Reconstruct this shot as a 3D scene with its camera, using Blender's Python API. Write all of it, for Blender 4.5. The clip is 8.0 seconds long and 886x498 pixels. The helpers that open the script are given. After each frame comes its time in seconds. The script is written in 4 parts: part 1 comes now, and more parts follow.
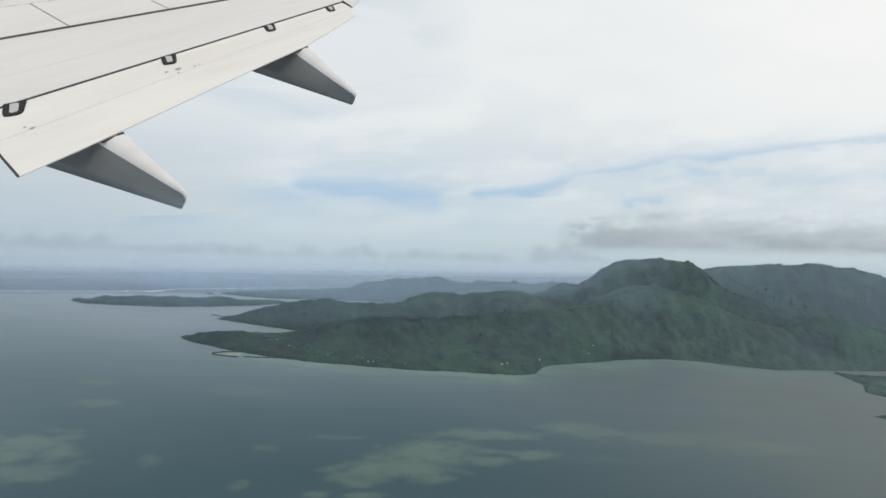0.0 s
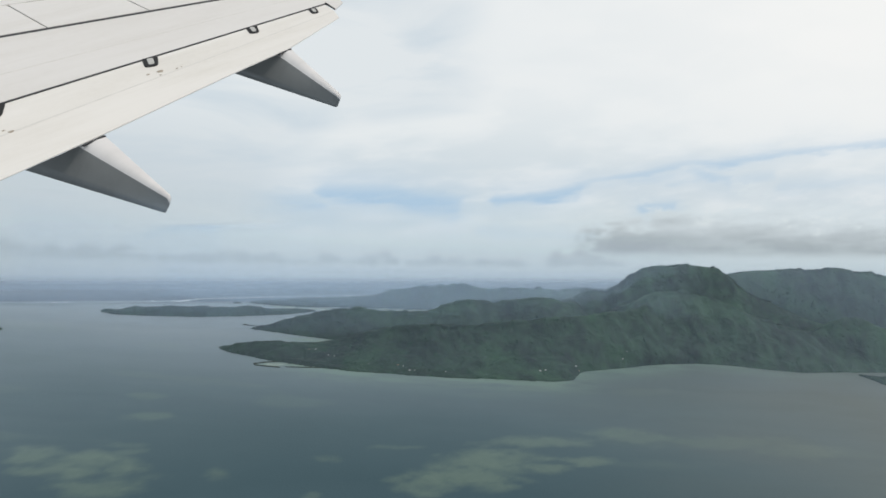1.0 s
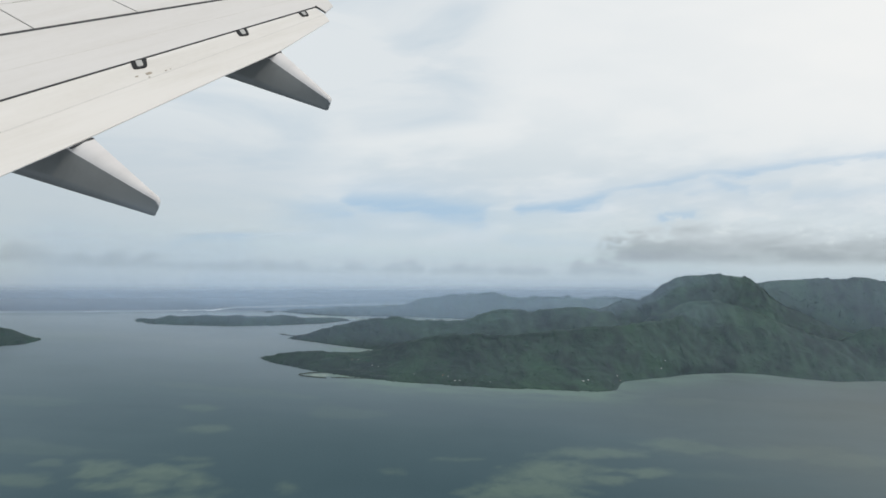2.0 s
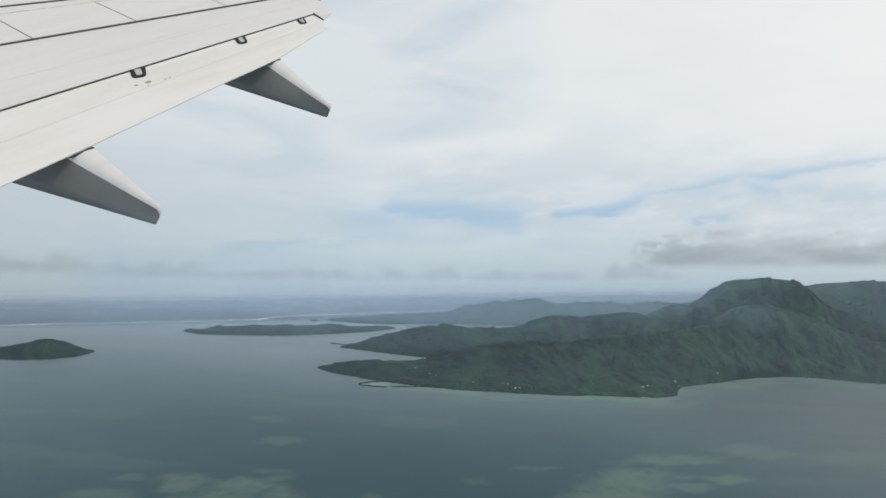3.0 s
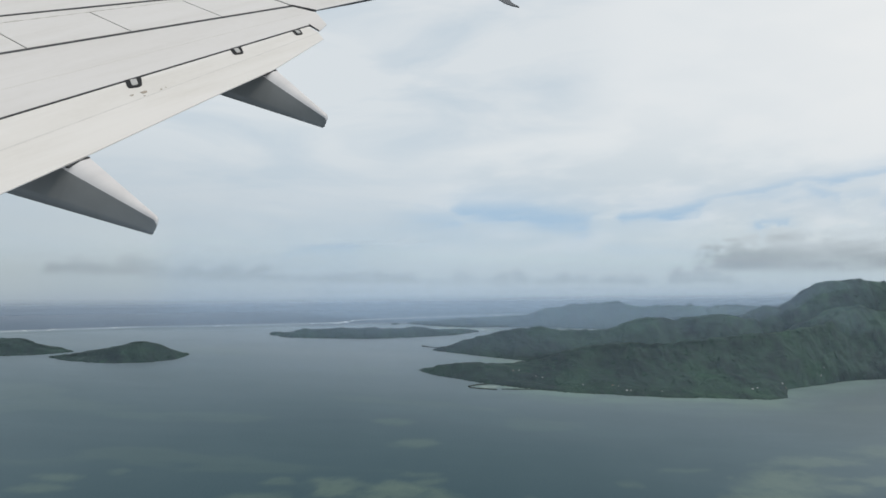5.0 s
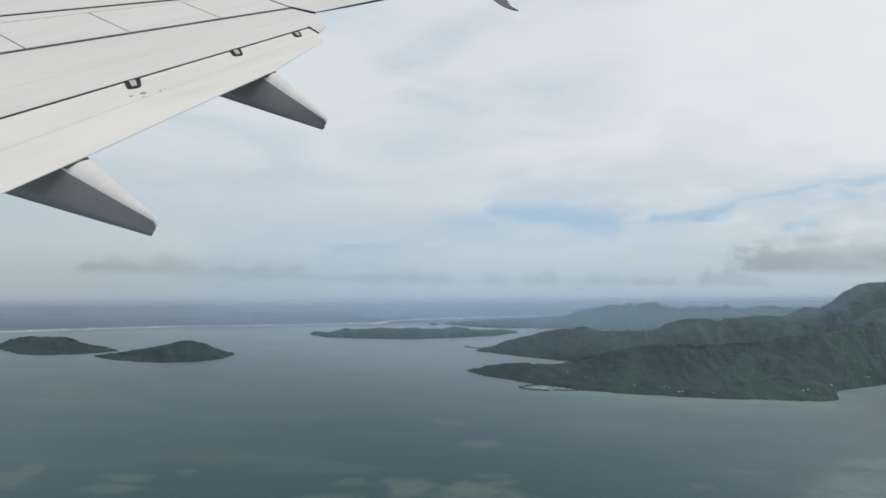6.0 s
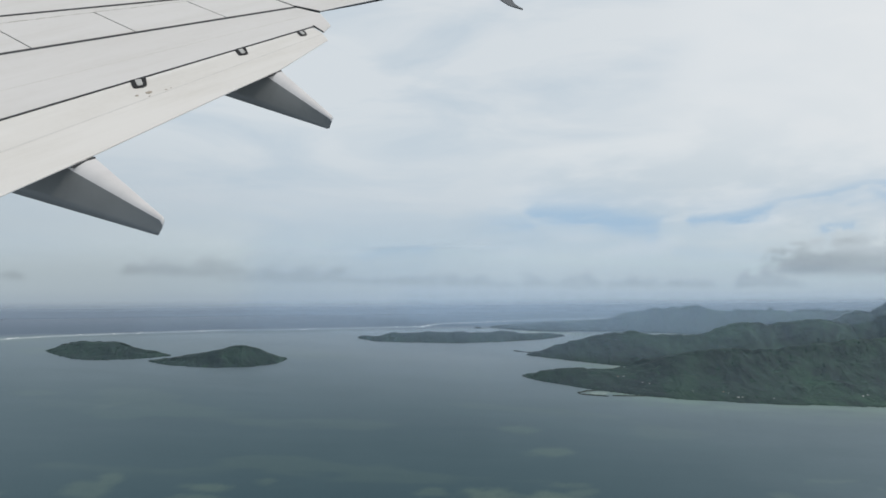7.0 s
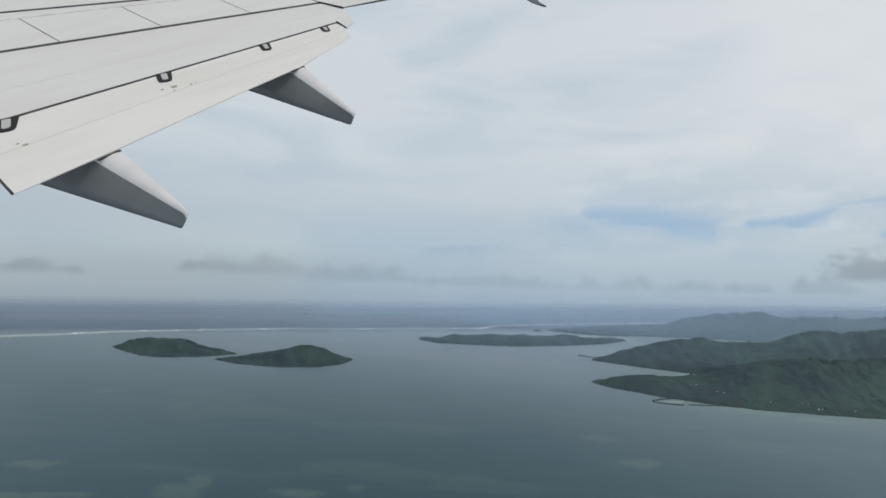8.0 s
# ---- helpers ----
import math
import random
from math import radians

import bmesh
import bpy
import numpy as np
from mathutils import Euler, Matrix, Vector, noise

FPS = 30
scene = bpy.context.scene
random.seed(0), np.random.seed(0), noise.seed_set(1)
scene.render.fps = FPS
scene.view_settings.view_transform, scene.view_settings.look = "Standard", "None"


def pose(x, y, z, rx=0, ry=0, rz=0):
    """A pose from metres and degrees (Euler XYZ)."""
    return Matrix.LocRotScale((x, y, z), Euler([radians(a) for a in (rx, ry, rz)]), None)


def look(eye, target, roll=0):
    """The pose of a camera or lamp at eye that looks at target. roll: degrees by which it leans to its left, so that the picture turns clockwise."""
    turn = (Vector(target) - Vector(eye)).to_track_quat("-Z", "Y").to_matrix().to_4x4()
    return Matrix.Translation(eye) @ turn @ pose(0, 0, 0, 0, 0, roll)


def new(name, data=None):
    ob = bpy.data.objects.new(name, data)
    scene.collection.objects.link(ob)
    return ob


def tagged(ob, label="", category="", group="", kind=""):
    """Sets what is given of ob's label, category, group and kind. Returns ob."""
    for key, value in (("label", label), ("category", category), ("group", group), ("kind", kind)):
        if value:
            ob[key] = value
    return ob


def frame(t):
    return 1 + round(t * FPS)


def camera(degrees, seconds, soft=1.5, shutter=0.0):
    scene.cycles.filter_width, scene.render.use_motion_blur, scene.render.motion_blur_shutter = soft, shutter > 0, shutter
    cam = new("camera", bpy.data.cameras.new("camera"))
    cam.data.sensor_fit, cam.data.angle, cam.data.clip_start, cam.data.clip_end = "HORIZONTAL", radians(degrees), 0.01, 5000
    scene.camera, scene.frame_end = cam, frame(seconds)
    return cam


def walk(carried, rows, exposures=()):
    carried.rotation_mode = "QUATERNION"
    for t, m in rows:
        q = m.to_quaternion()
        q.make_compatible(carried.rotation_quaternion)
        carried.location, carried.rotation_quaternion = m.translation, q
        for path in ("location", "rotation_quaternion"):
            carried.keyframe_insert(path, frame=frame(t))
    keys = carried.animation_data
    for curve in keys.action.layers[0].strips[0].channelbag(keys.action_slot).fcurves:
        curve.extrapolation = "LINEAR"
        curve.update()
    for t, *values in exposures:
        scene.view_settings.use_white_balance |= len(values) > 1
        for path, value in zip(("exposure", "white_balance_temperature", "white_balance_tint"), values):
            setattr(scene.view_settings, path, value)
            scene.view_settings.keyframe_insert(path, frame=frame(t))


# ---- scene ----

# ------------------------------------------------------------------ camera
cam = camera(69.0, 8.0, soft=1.6)
PATH = [
    (0.0, 0.0, 0.0, 56.57, 77.685, -3.969, -0.0),
    (0.5, -6.21, -0.78, 57.06, 77.878, -3.32, -0.877),
    (1.0, -12.76, -1.03, 57.68, 77.936, -3.849, -1.568),
    (2.5, -32.54, -0.51, 58.64, 78.572, -3.984, -2.94),
    (3.0, -39.4, 0.61, 57.84, 78.812, -3.617, -2.957),
    (3.5, -46.21, 1.43, 56.6, 79.078, -3.32, -3.095),
    (4.0, -53.01, 2.45, 55.66, 79.253, -3.297, -3.208),
    (4.5, -59.01, 3.63, 54.48, 79.56, -3.524, -3.521),
    (6.0, -76.41, 6.64, 51.26, 80.106, -4.009, -4.039),
    (6.5, -81.97, 7.85, 51.25, 80.058, -4.395, -3.896),
    (7.0, -87.8, 9.14, 51.27, 79.984, -3.949, -3.79),
    (7.5, -93.5, 10.67, 51.26, 79.69, -4.263, -2.922),
    (8.0, -99.02, 12.73, 50.75, 79.607, -4.615, -2.116),
]
walk(cam, [(t, pose(x, y, z, rx, ry, rz)) for t, x, y, z, rx, ry, rz in PATH],
     exposures=[(0.0, 0.1, 6600, 10), (3.0, 0.02, 6520, 10), (5.0, -0.03, 6460, 10), (6.8, -0.07, 6400, 10), (8.0, -0.16, 6350, 10)])

# ------------------------------------------------------------------ world and sun


def node(tree, kind, inputs=(), **settings):
    n = tree.nodes.new(kind)
    for key, value in settings.items():
        setattr(n, key, value)
    for key, value in dict(inputs).items():
        if isinstance(value, bpy.types.NodeSocket):
            tree.links.new(value, n.inputs[key])
        else:
            n.inputs[key].default_value = value
    return n


def maths(tree, op, a, b=0.0, clamp=False):
    return node(tree, "ShaderNodeMath", {0: a, 1: b}, operation=op, use_clamp=clamp).outputs[0]


def ramp(tree, fac, stops):
    n = node(tree, "ShaderNodeValToRGB", {0: fac})
    while len(n.color_ramp.elements) < len(stops):
        n.color_ramp.elements.new(0.5)
    for e, (p, c) in zip(n.color_ramp.elements, stops):
        e.position = p
        e.color = (*c, 1) if len(c) == 3 else c
    return n.outputs[0]


def mixed(tree, fac, a, b, blend="MIX"):
    n = node(tree, "ShaderNodeMix", data_type="RGBA", blend_type=blend)
    for key, value in ((0, fac), (6, a), (7, b)):
        if isinstance(value, bpy.types.NodeSocket):
            tree.links.new(value, n.inputs[key])
        else:
            n.inputs[key].default_value = value if key == 0 else (*value, 1)
    return n.outputs[2]


SKY_STOPS = ((0.0, (0.39, 0.47, 0.555)), (0.03, (0.515, 0.60, 0.645)), (0.08, (0.59, 0.675, 0.70)), (0.16, (0.635, 0.70, 0.745)), (0.25, (0.71, 0.765, 0.795)), (0.45, (0.735, 0.78, 0.805)), (0.8, (0.76, 0.79, 0.81)))


def build_world():
    w = bpy.data.worlds.new("sky")
    scene.world = w
    w.use_nodes = True
    t = w.node_tree
    t.nodes.clear()
    way = node(t, "ShaderNodeTexCoord").outputs["Generated"]
    turned = node(t, "ShaderNodeMapping", {0: way, "Rotation": (radians(15.7), radians(2.9), 0)}, vector_type="POINT").outputs[0]
    parts = node(t, "ShaderNodeSeparateXYZ", {0: turned})
    high = parts.outputs[2]
    sky = node(t, "ShaderNodeTexSky", {0: turned}, sky_type="NISHITA", sun_disc=False, sun_elevation=radians(54), sun_rotation=radians(126), dust_density=3.0)
    blue = mixed(t, 1.0, sky.outputs[0], (0.10, 0.10, 0.10), "MULTIPLY")
    veil = ramp(t, high, [(h, c) for h, c in SKY_STOPS])
    flow = node(t, "ShaderNodeMapping", {0: turned, "Scale": (1.6, 1.6, 7.0)}).outputs[0]
    puffs = node(t, "ShaderNodeTexNoise", {"Vector": flow, "Scale": 1.9, "Detail": 6.0, "Roughness": 0.52, "Distortion": 0.5}).outputs[0]
    gap = ramp(t, puffs, [(0.43, (0.0, 0.0, 0.0)), (0.62, (1.0, 1.0, 1.0))])
    soft = mixed(t, maths(t, "MULTIPLY", gap, 0.45), veil, (0.46, 0.58, 0.68))
    east = maths(t, "MULTIPLY", node(t, "ShaderNodeMapRange", {0: parts.outputs[0], 1: 0.1, 2: 0.75, 3: 0.0, 4: 0.35}, interpolation_type="SMOOTHSTEP").outputs[0], node(t, "ShaderNodeMapRange", {0: high, 1: 0.03, 2: 0.28, 3: 0.0, 4: 1.0}).outputs[0])
    soft = mixed(t, east, soft, (0.98, 0.97, 0.94))
    west = maths(t, "MULTIPLY", node(t, "ShaderNodeMapRange", {0: parts.outputs[0], 1: 0.0, 2: -0.55, 3: 0.0, 4: 0.55}, interpolation_type="SMOOTHSTEP").outputs[0], node(t, "ShaderNodeMapRange", {0: high, 1: 0.3, 2: 0.12, 3: 0.0, 4: 1.0}).outputs[0])
    soft = mixed(t, west, soft, (0.46, 0.53, 0.58))
    both = mixed(t, 0.95, blue, soft)
    out = node(t, "ShaderNodeBackground", {0: both, 1: 1.0})
    t.links.new(out.outputs[0], node(t, "ShaderNodeOutputWorld").inputs[0])


build_world()
sun = new("sun", bpy.data.lights.new("sun", "SUN"))
sun.data.energy, sun.data.angle, sun.data.color = 1.7, radians(12), (1.0, 0.95, 0.88)
sun.matrix_world = look((75, 5, 130), (0, 60, 0))


# ------------------------------------------------------------------ materials
def material(name):
    m = bpy.data.materials.new(name)
    m.use_nodes = True
    t = m.node_tree
    return m, t, t.nodes["Principled BSDF"]


def noise_tex(t, scale, detail=4.0, rough=0.5, vector=None, distortion=0.0):
    n = node(t, "ShaderNodeTexNoise", {"Scale": scale, "Detail": detail, "Roughness": rough, "Distortion": distortion})
    v = vector or node(t, "ShaderNodeTexCoord").outputs["Object"]
    t.links.new(v, n.inputs["Vector"])
    return n.outputs[0]


def bump(t, shader, height, strength, distance):
    n = node(t, "ShaderNodeBump", {"Height": height, "Strength": strength, "Distance": distance})
    t.links.new(n.outputs[0], shader.inputs["Normal"])


def water_material():
    m, t, b = material("lagoon_water")
    shoal = node(t, "ShaderNodeAttribute", attribute_name="shoal").outputs["Fac"]
    deep = node(t, "ShaderNodeAttribute", attribute_name="ocean").outputs["Fac"]
    ob = node(t, "ShaderNodeTexCoord").outputs["Object"]
    wide = noise_tex(t, 0.05, 5.0, 0.55, ob)
    clear = mixed(t, wide, (0.045, 0.076, 0.091), (0.058, 0.093, 0.108))
    sand = mixed(t, noise_tex(t, 0.6, 5.0, 0.6, ob), (0.096, 0.138, 0.119), (0.140, 0.186, 0.156))
    # Far lagoon's sky reflection, painted as a paler body colour.
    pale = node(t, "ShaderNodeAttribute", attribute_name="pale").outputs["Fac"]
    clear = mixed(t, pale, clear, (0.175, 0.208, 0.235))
    # Brightest patches: the pond's pale sand, and sky sheen painted in the inlets.
    sand = mixed(t, ramp(t, shoal, [(0.7, (0, 0, 0)), (1.0, (1, 1, 1))]), sand, (0.25, 0.285, 0.25))
    col = mixed(t, shoal, clear, sand)
    # Brown bay water in the east, brightened to paint the glare on it.
    bay_tint = node(t, "ShaderNodeAttribute", attribute_name="bay_tint").outputs["Fac"]
    col = mixed(t, maths(t, "MULTIPLY", bay_tint, 0.7), col, (0.10, 0.11, 0.098))
    rim = node(t, "ShaderNodeAttribute", attribute_name="rim").outputs["Fac"]
    col = mixed(t, maths(t, "MULTIPLY", rim, 0.8), col, (0.125, 0.190, 0.160))
    # Haze over the distant sea is put into the next two colours.
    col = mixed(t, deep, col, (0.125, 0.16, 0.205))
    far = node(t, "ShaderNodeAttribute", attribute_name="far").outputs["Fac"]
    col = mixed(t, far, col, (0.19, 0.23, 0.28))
    surf = node(t, "ShaderNodeAttribute", attribute_name="surf").outputs["Fac"]
    col = mixed(t, maths(t, "MULTIPLY", surf, 0.55), col, (0.50, 0.55, 0.57))
    ripples = node(t, "ShaderNodeBump", {"Height": noise_tex(t, 2.2, 5.0, 0.55, ob), "Strength": 0.22, "Distance": 0.25}).outputs[0]
    t.nodes.remove(b)
    body = node(t, "ShaderNodeBsdfDiffuse", {0: col, "Normal": ripples})
    shine = node(t, "ShaderNodeBsdfGlossy", {0: (0.86, 0.95, 1.0, 1), "Roughness": 0.48, "Normal": ripples})
    slant = node(t, "ShaderNodeLayerWeight", {"Blend": 0.5}).outputs["Facing"]
    gloss = maths(t, "MULTIPLY", maths(t, "POWER", node(t, "ShaderNodeMapRange", {0: slant, 1: 0.47, 2: 0.72, 3: 0.0, 4: 1.0}).outputs[0], 1.25), 0.22)
    wind = noise_tex(t, 1.0, 6.0, 0.6, node(t, "ShaderNodeMapping", {0: ob, "Scale": (0.035, 0.16, 1.0)}).outputs[0], 0.4)
    gloss = maths(t, "MULTIPLY", gloss, maths(t, "ADD", maths(t, "MULTIPLY", wind, 0.36), 0.82))
    gloss = maths(t, "MULTIPLY", gloss, maths(t, "SUBTRACT", 1.0, maths(t, "ADD", maths(t, "MULTIPLY", bay_tint, 0.35), maths(t, "MULTIPLY", deep, 0.9)), True))
    mix = node(t, "ShaderNodeMixShader", {0: gloss})
    t.links.new(body.outputs[0], mix.inputs[1])
    t.links.new(shine.outputs[0], mix.inputs[2])
    t.links.new(mix.outputs[0], t.nodes["Material Output"].inputs[0])
    return m


def forest_material(name, low, high):
    m, t, b = material(name)
    isl = node(t, "ShaderNodeNewGeometry").outputs["Random Per Island"]
    ob = node(t, "ShaderNodeTexCoord").outputs["Object"]
    stand = ramp(t, noise_tex(t, 0.09, 5.0, 0.6, ob), [(0.38, (0, 0, 0)), (0.62, (1, 1, 1))])
    slope = ramp(t, noise_tex(t, 0.45, 4.0, 0.6, ob), [(0.38, (0, 0, 0)), (0.62, (1, 1, 1))])
    fac = maths(t, "ADD", maths(t, "MULTIPLY", isl, 0.06), maths(t, "ADD", maths(t, "MULTIPLY", stand, 0.5), maths(t, "MULTIPLY", slope, 0.5)), True)
    # Canopy darkened towards the west: a cloud's shadow put into the base colour.
    cloud_shade = node(t, "ShaderNodeMapRange", {0: node(t, "ShaderNodeSeparateXYZ", {0: ob}).outputs[0], 1: -22.0, 2: 12.0, 3: 0.55, 4: 1.0}, interpolation_type="SMOOTHSTEP").outputs[0]
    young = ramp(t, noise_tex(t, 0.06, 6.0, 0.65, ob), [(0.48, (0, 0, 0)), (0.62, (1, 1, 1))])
    t.links.new(mixed(t, maths(t, "MULTIPLY", maths(t, "MULTIPLY", young, 0.5), cloud_shade), mixed(t, maths(t, "MULTIPLY", fac, cloud_shade), low, high), (0.036, 0.094, 0.055)), b.inputs["Base Color"])
    b.inputs["Roughness"].default_value = 0.8
    folds = maths(t, "ADD", maths(t, "MULTIPLY", noise_tex(t, 0.22, 4.0, 0.5, ob, 0.6), 3.2), maths(t, "MULTIPLY", noise_tex(t, 2.5, 4.0, 0.6, ob), 0.05))
    bump(t, b, folds, 0.45, 1.0)
    return m


def soil_material():
    m, t, b = material("forest_floor")
    ob = node(t, "ShaderNodeTexCoord").outputs["Object"]
    t.links.new(mixed(t, noise_tex(t, 0.2, 6.0, 0.6, ob), (0.012, 0.034, 0.033), (0.024, 0.060, 0.043)), b.inputs["Base Color"])
    b.inputs["Roughness"].default_value = 0.9
    folds = maths(t, "ADD", maths(t, "MULTIPLY", noise_tex(t, 0.16, 3.0, 0.45, ob, 0.6), 5.0), maths(t, "MULTIPLY", noise_tex(t, 1.8, 4.0, 0.6, ob), 0.3))
    bump(t, b, folds, 0.9, 1.0)
    return m


def paint_material(name, colour, stain, scale, rough=0.45):
    m, t, b = material(name)
    ob = node(t, "ShaderNodeTexCoord").outputs["Object"]
    streak = node(t, "ShaderNodeMapping", {0: ob, "Scale": (0.25, 1.0, 1.0)}).outputs[0]
    dirt = ramp(t, noise_tex(t, scale, 6.0, 0.62, streak), [(0.42, (0, 0, 0)), (0.72, (1, 1, 1))])
    fine = noise_tex(t, scale * 8, 4.0, 0.6, ob)
    fac = maths(t, "MULTIPLY", dirt, maths(t, "ADD", maths(t, "MULTIPLY", fine, 0.5), 0.2), True)
    runs = node(t, "ShaderNodeMapping", {0: ob, "Rotation": (0, 0, radians(-4)), "Scale": (0.05, 1.0, 1.0)}).outputs[0]
    band = ramp(t, noise_tex(t, scale * 3.5, 5.0, 0.6, runs), [(0.5, (0, 0, 0)), (0.68, (1, 1, 1))])
    fac = maths(t, "ADD", fac, maths(t, "MULTIPLY", band, 0.2), True)
    t.links.new(mixed(t, fac, colour, stain), b.inputs["Base Color"])
    t.links.new(maths(t, "ADD", maths(t, "MULTIPLY", fine, 0.15), rough - 0.07), b.inputs["Roughness"])
    return m


def plain_material(name, colour, rough=0.6, scale=1.0):
    m, t, b = material(name)
    ob = node(t, "ShaderNodeTexCoord").outputs["Object"]
    dark = tuple(0.75 * c for c in colour)
    t.links.new(mixed(t, noise_tex(t, scale, 5.0, 0.6, ob), dark, colour), b.inputs["Base Color"])
    b.inputs["Roughness"].default_value = rough
    return m


WATER = water_material()
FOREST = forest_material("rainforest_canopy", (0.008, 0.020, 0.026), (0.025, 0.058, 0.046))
SOIL = soil_material()
WING_PAINT = paint_material("wing_paint", (0.60, 0.578, 0.558), (0.47, 0.44, 0.40), 0.003)
FLAP_PAINT = paint_material("flap_paint", (0.66, 0.634, 0.60), (0.50, 0.465, 0.41), 0.004)
# Fairing side: the shade on it is put into the base colour.
FAIRING_SHADED = paint_material("fairing_shaded_tone", (0.165, 0.17, 0.166), (0.125, 0.128, 0.124), 0.006)
# Near-black that puts the shade inside gaps into the base colour.
GAP_DARK = plain_material("gap_shadow_metal", (0.035, 0.035, 0.037), 0.7, 0.02)
SLOT_DARK = plain_material("slot_black", (0.007, 0.007, 0.008), 0.8, 0.02)
STEEL = plain_material("track_metal", (0.46, 0.45, 0.43), 0.4, 0.03)
FOAM = plain_material("sea_foam", (0.62, 0.66, 0.69), 0.9, 0.8)
SEAM_GREY = plain_material("seam_grey", (0.65, 0.625, 0.595), 0.6, 0.02)
STREAK = plain_material("dirt_streak", (0.50, 0.475, 0.44), 0.8, 0.05)
GRIME = plain_material("brown_grime", (0.36, 0.31, 0.25), 0.8, 0.05)
# Same fairing's upper face, with the light on it in the base colour.
FAIRING_LIT = paint_material("fairing_lit_tone", (0.60, 0.58, 0.57), (0.45, 0.435, 0.425), 0.006)
DARK_BLADE = plain_material("dark_blade_paint", (0.06, 0.065, 0.07), 0.4, 0.01)
STONE = plain_material("jetty_stone", (0.032, 0.044, 0.038), 0.9, 2.0)
HOUSE_WALL = plain_material("house_plaster", (0.30, 0.295, 0.28), 0.8, 2.0)
TIN = plain_material("tin_roof", (0.36, 0.37, 0.375), 0.45, 3.0)
RUST = plain_material("rusty_roof", (0.30, 0.16, 0.12), 0.7, 3.0)


# ------------------------------------------------------------------ helpers for meshes
def mesh_of(name, verts, faces, mat, smooth=False):
    me = bpy.data.meshes.new(name)
    me.from_pydata([tuple(map(float, v)) for v in verts], [], [tuple(map(int, f)) for f in faces])
    me.materials.append(mat)
    if smooth:
        me.shade_smooth()
    me.update()
    return me


def part(name, bm, mat, parent, label=""):
    bmesh.ops.recalc_face_normals(bm, faces=bm.faces)
    me = bpy.data.meshes.new(name)
    bm.to_mesh(me)
    bm.free()
    me.materials.append(mat)
    ob = new(name, me)
    ob.parent = parent
    return tagged(ob, label)


def lattice(ix, iy, seed):
    h = np.sin(ix * 127.1 + iy * 311.7 + seed * 74.7) * 43758.5453
    return h - np.floor(h)


def value_noise(x, y, seed):
    ix, iy = np.floor(x), np.floor(y)
    fx, fy = x - ix, y - iy
    fx, fy = fx * fx * (3 - 2 * fx), fy * fy * (3 - 2 * fy)
    a, b = lattice(ix, iy, seed), lattice(ix + 1, iy, seed)
    c, d = lattice(ix, iy + 1, seed), lattice(ix + 1, iy + 1, seed)
    return (a * (1 - fx) + b * fx) * (1 - fy) + (c * (1 - fx) + d * fx) * fy


def fbm(x, y, seed, octaves=5, gain=0.5):
    total, amp, norm = 0.0, 1.0, 0.0
    for k in range(octaves):
        total = total + amp * value_noise(x * 2.03 ** k + 17.3 * k, y * 2.03 ** k - 9.1 * k, seed + k)
        norm += amp
        amp *= gain
    return total / norm


def smooth(x, a, b):
    u = np.clip((x - a) / (b - a), 0, 1)
    return u * u * (3 - 2 * u)


def segments_distance(px, py, line, closed):
    """Distance to a polyline, and the values beyond x and y of its nearest point."""
    best, value = np.full(px.shape, 1e9), np.zeros(px.shape)
    pts = list(line) + ([line[0]] if closed else [])
    for p, q in zip(pts, pts[1:]):
        dx, dy = q[0] - p[0], q[1] - p[1]
        u = np.clip(((px - p[0]) * dx + (py - p[1]) * dy) / (dx * dx + dy * dy + 1e-9), 0, 1)
        d = np.hypot(px - p[0] - u * dx, py - p[1] - u * dy)
        near = d < best
        best = np.where(near, d, best)
        if len(p) > 2:
            value = np.where(near, p[2] + u * (q[2] - p[2]), value)
    return best, value


def inside(px, py, poly):
    res = np.zeros(px.shape, bool)
    for p, q in zip(poly, poly[1:] + poly[:1]):
        cross = (p[1] > py) != (q[1] > py)
        x = p[0] + (py - p[1]) * (q[0] - p[0]) / (q[1] - p[1] + 1e-12)
        res ^= cross & (px < x)
    return res


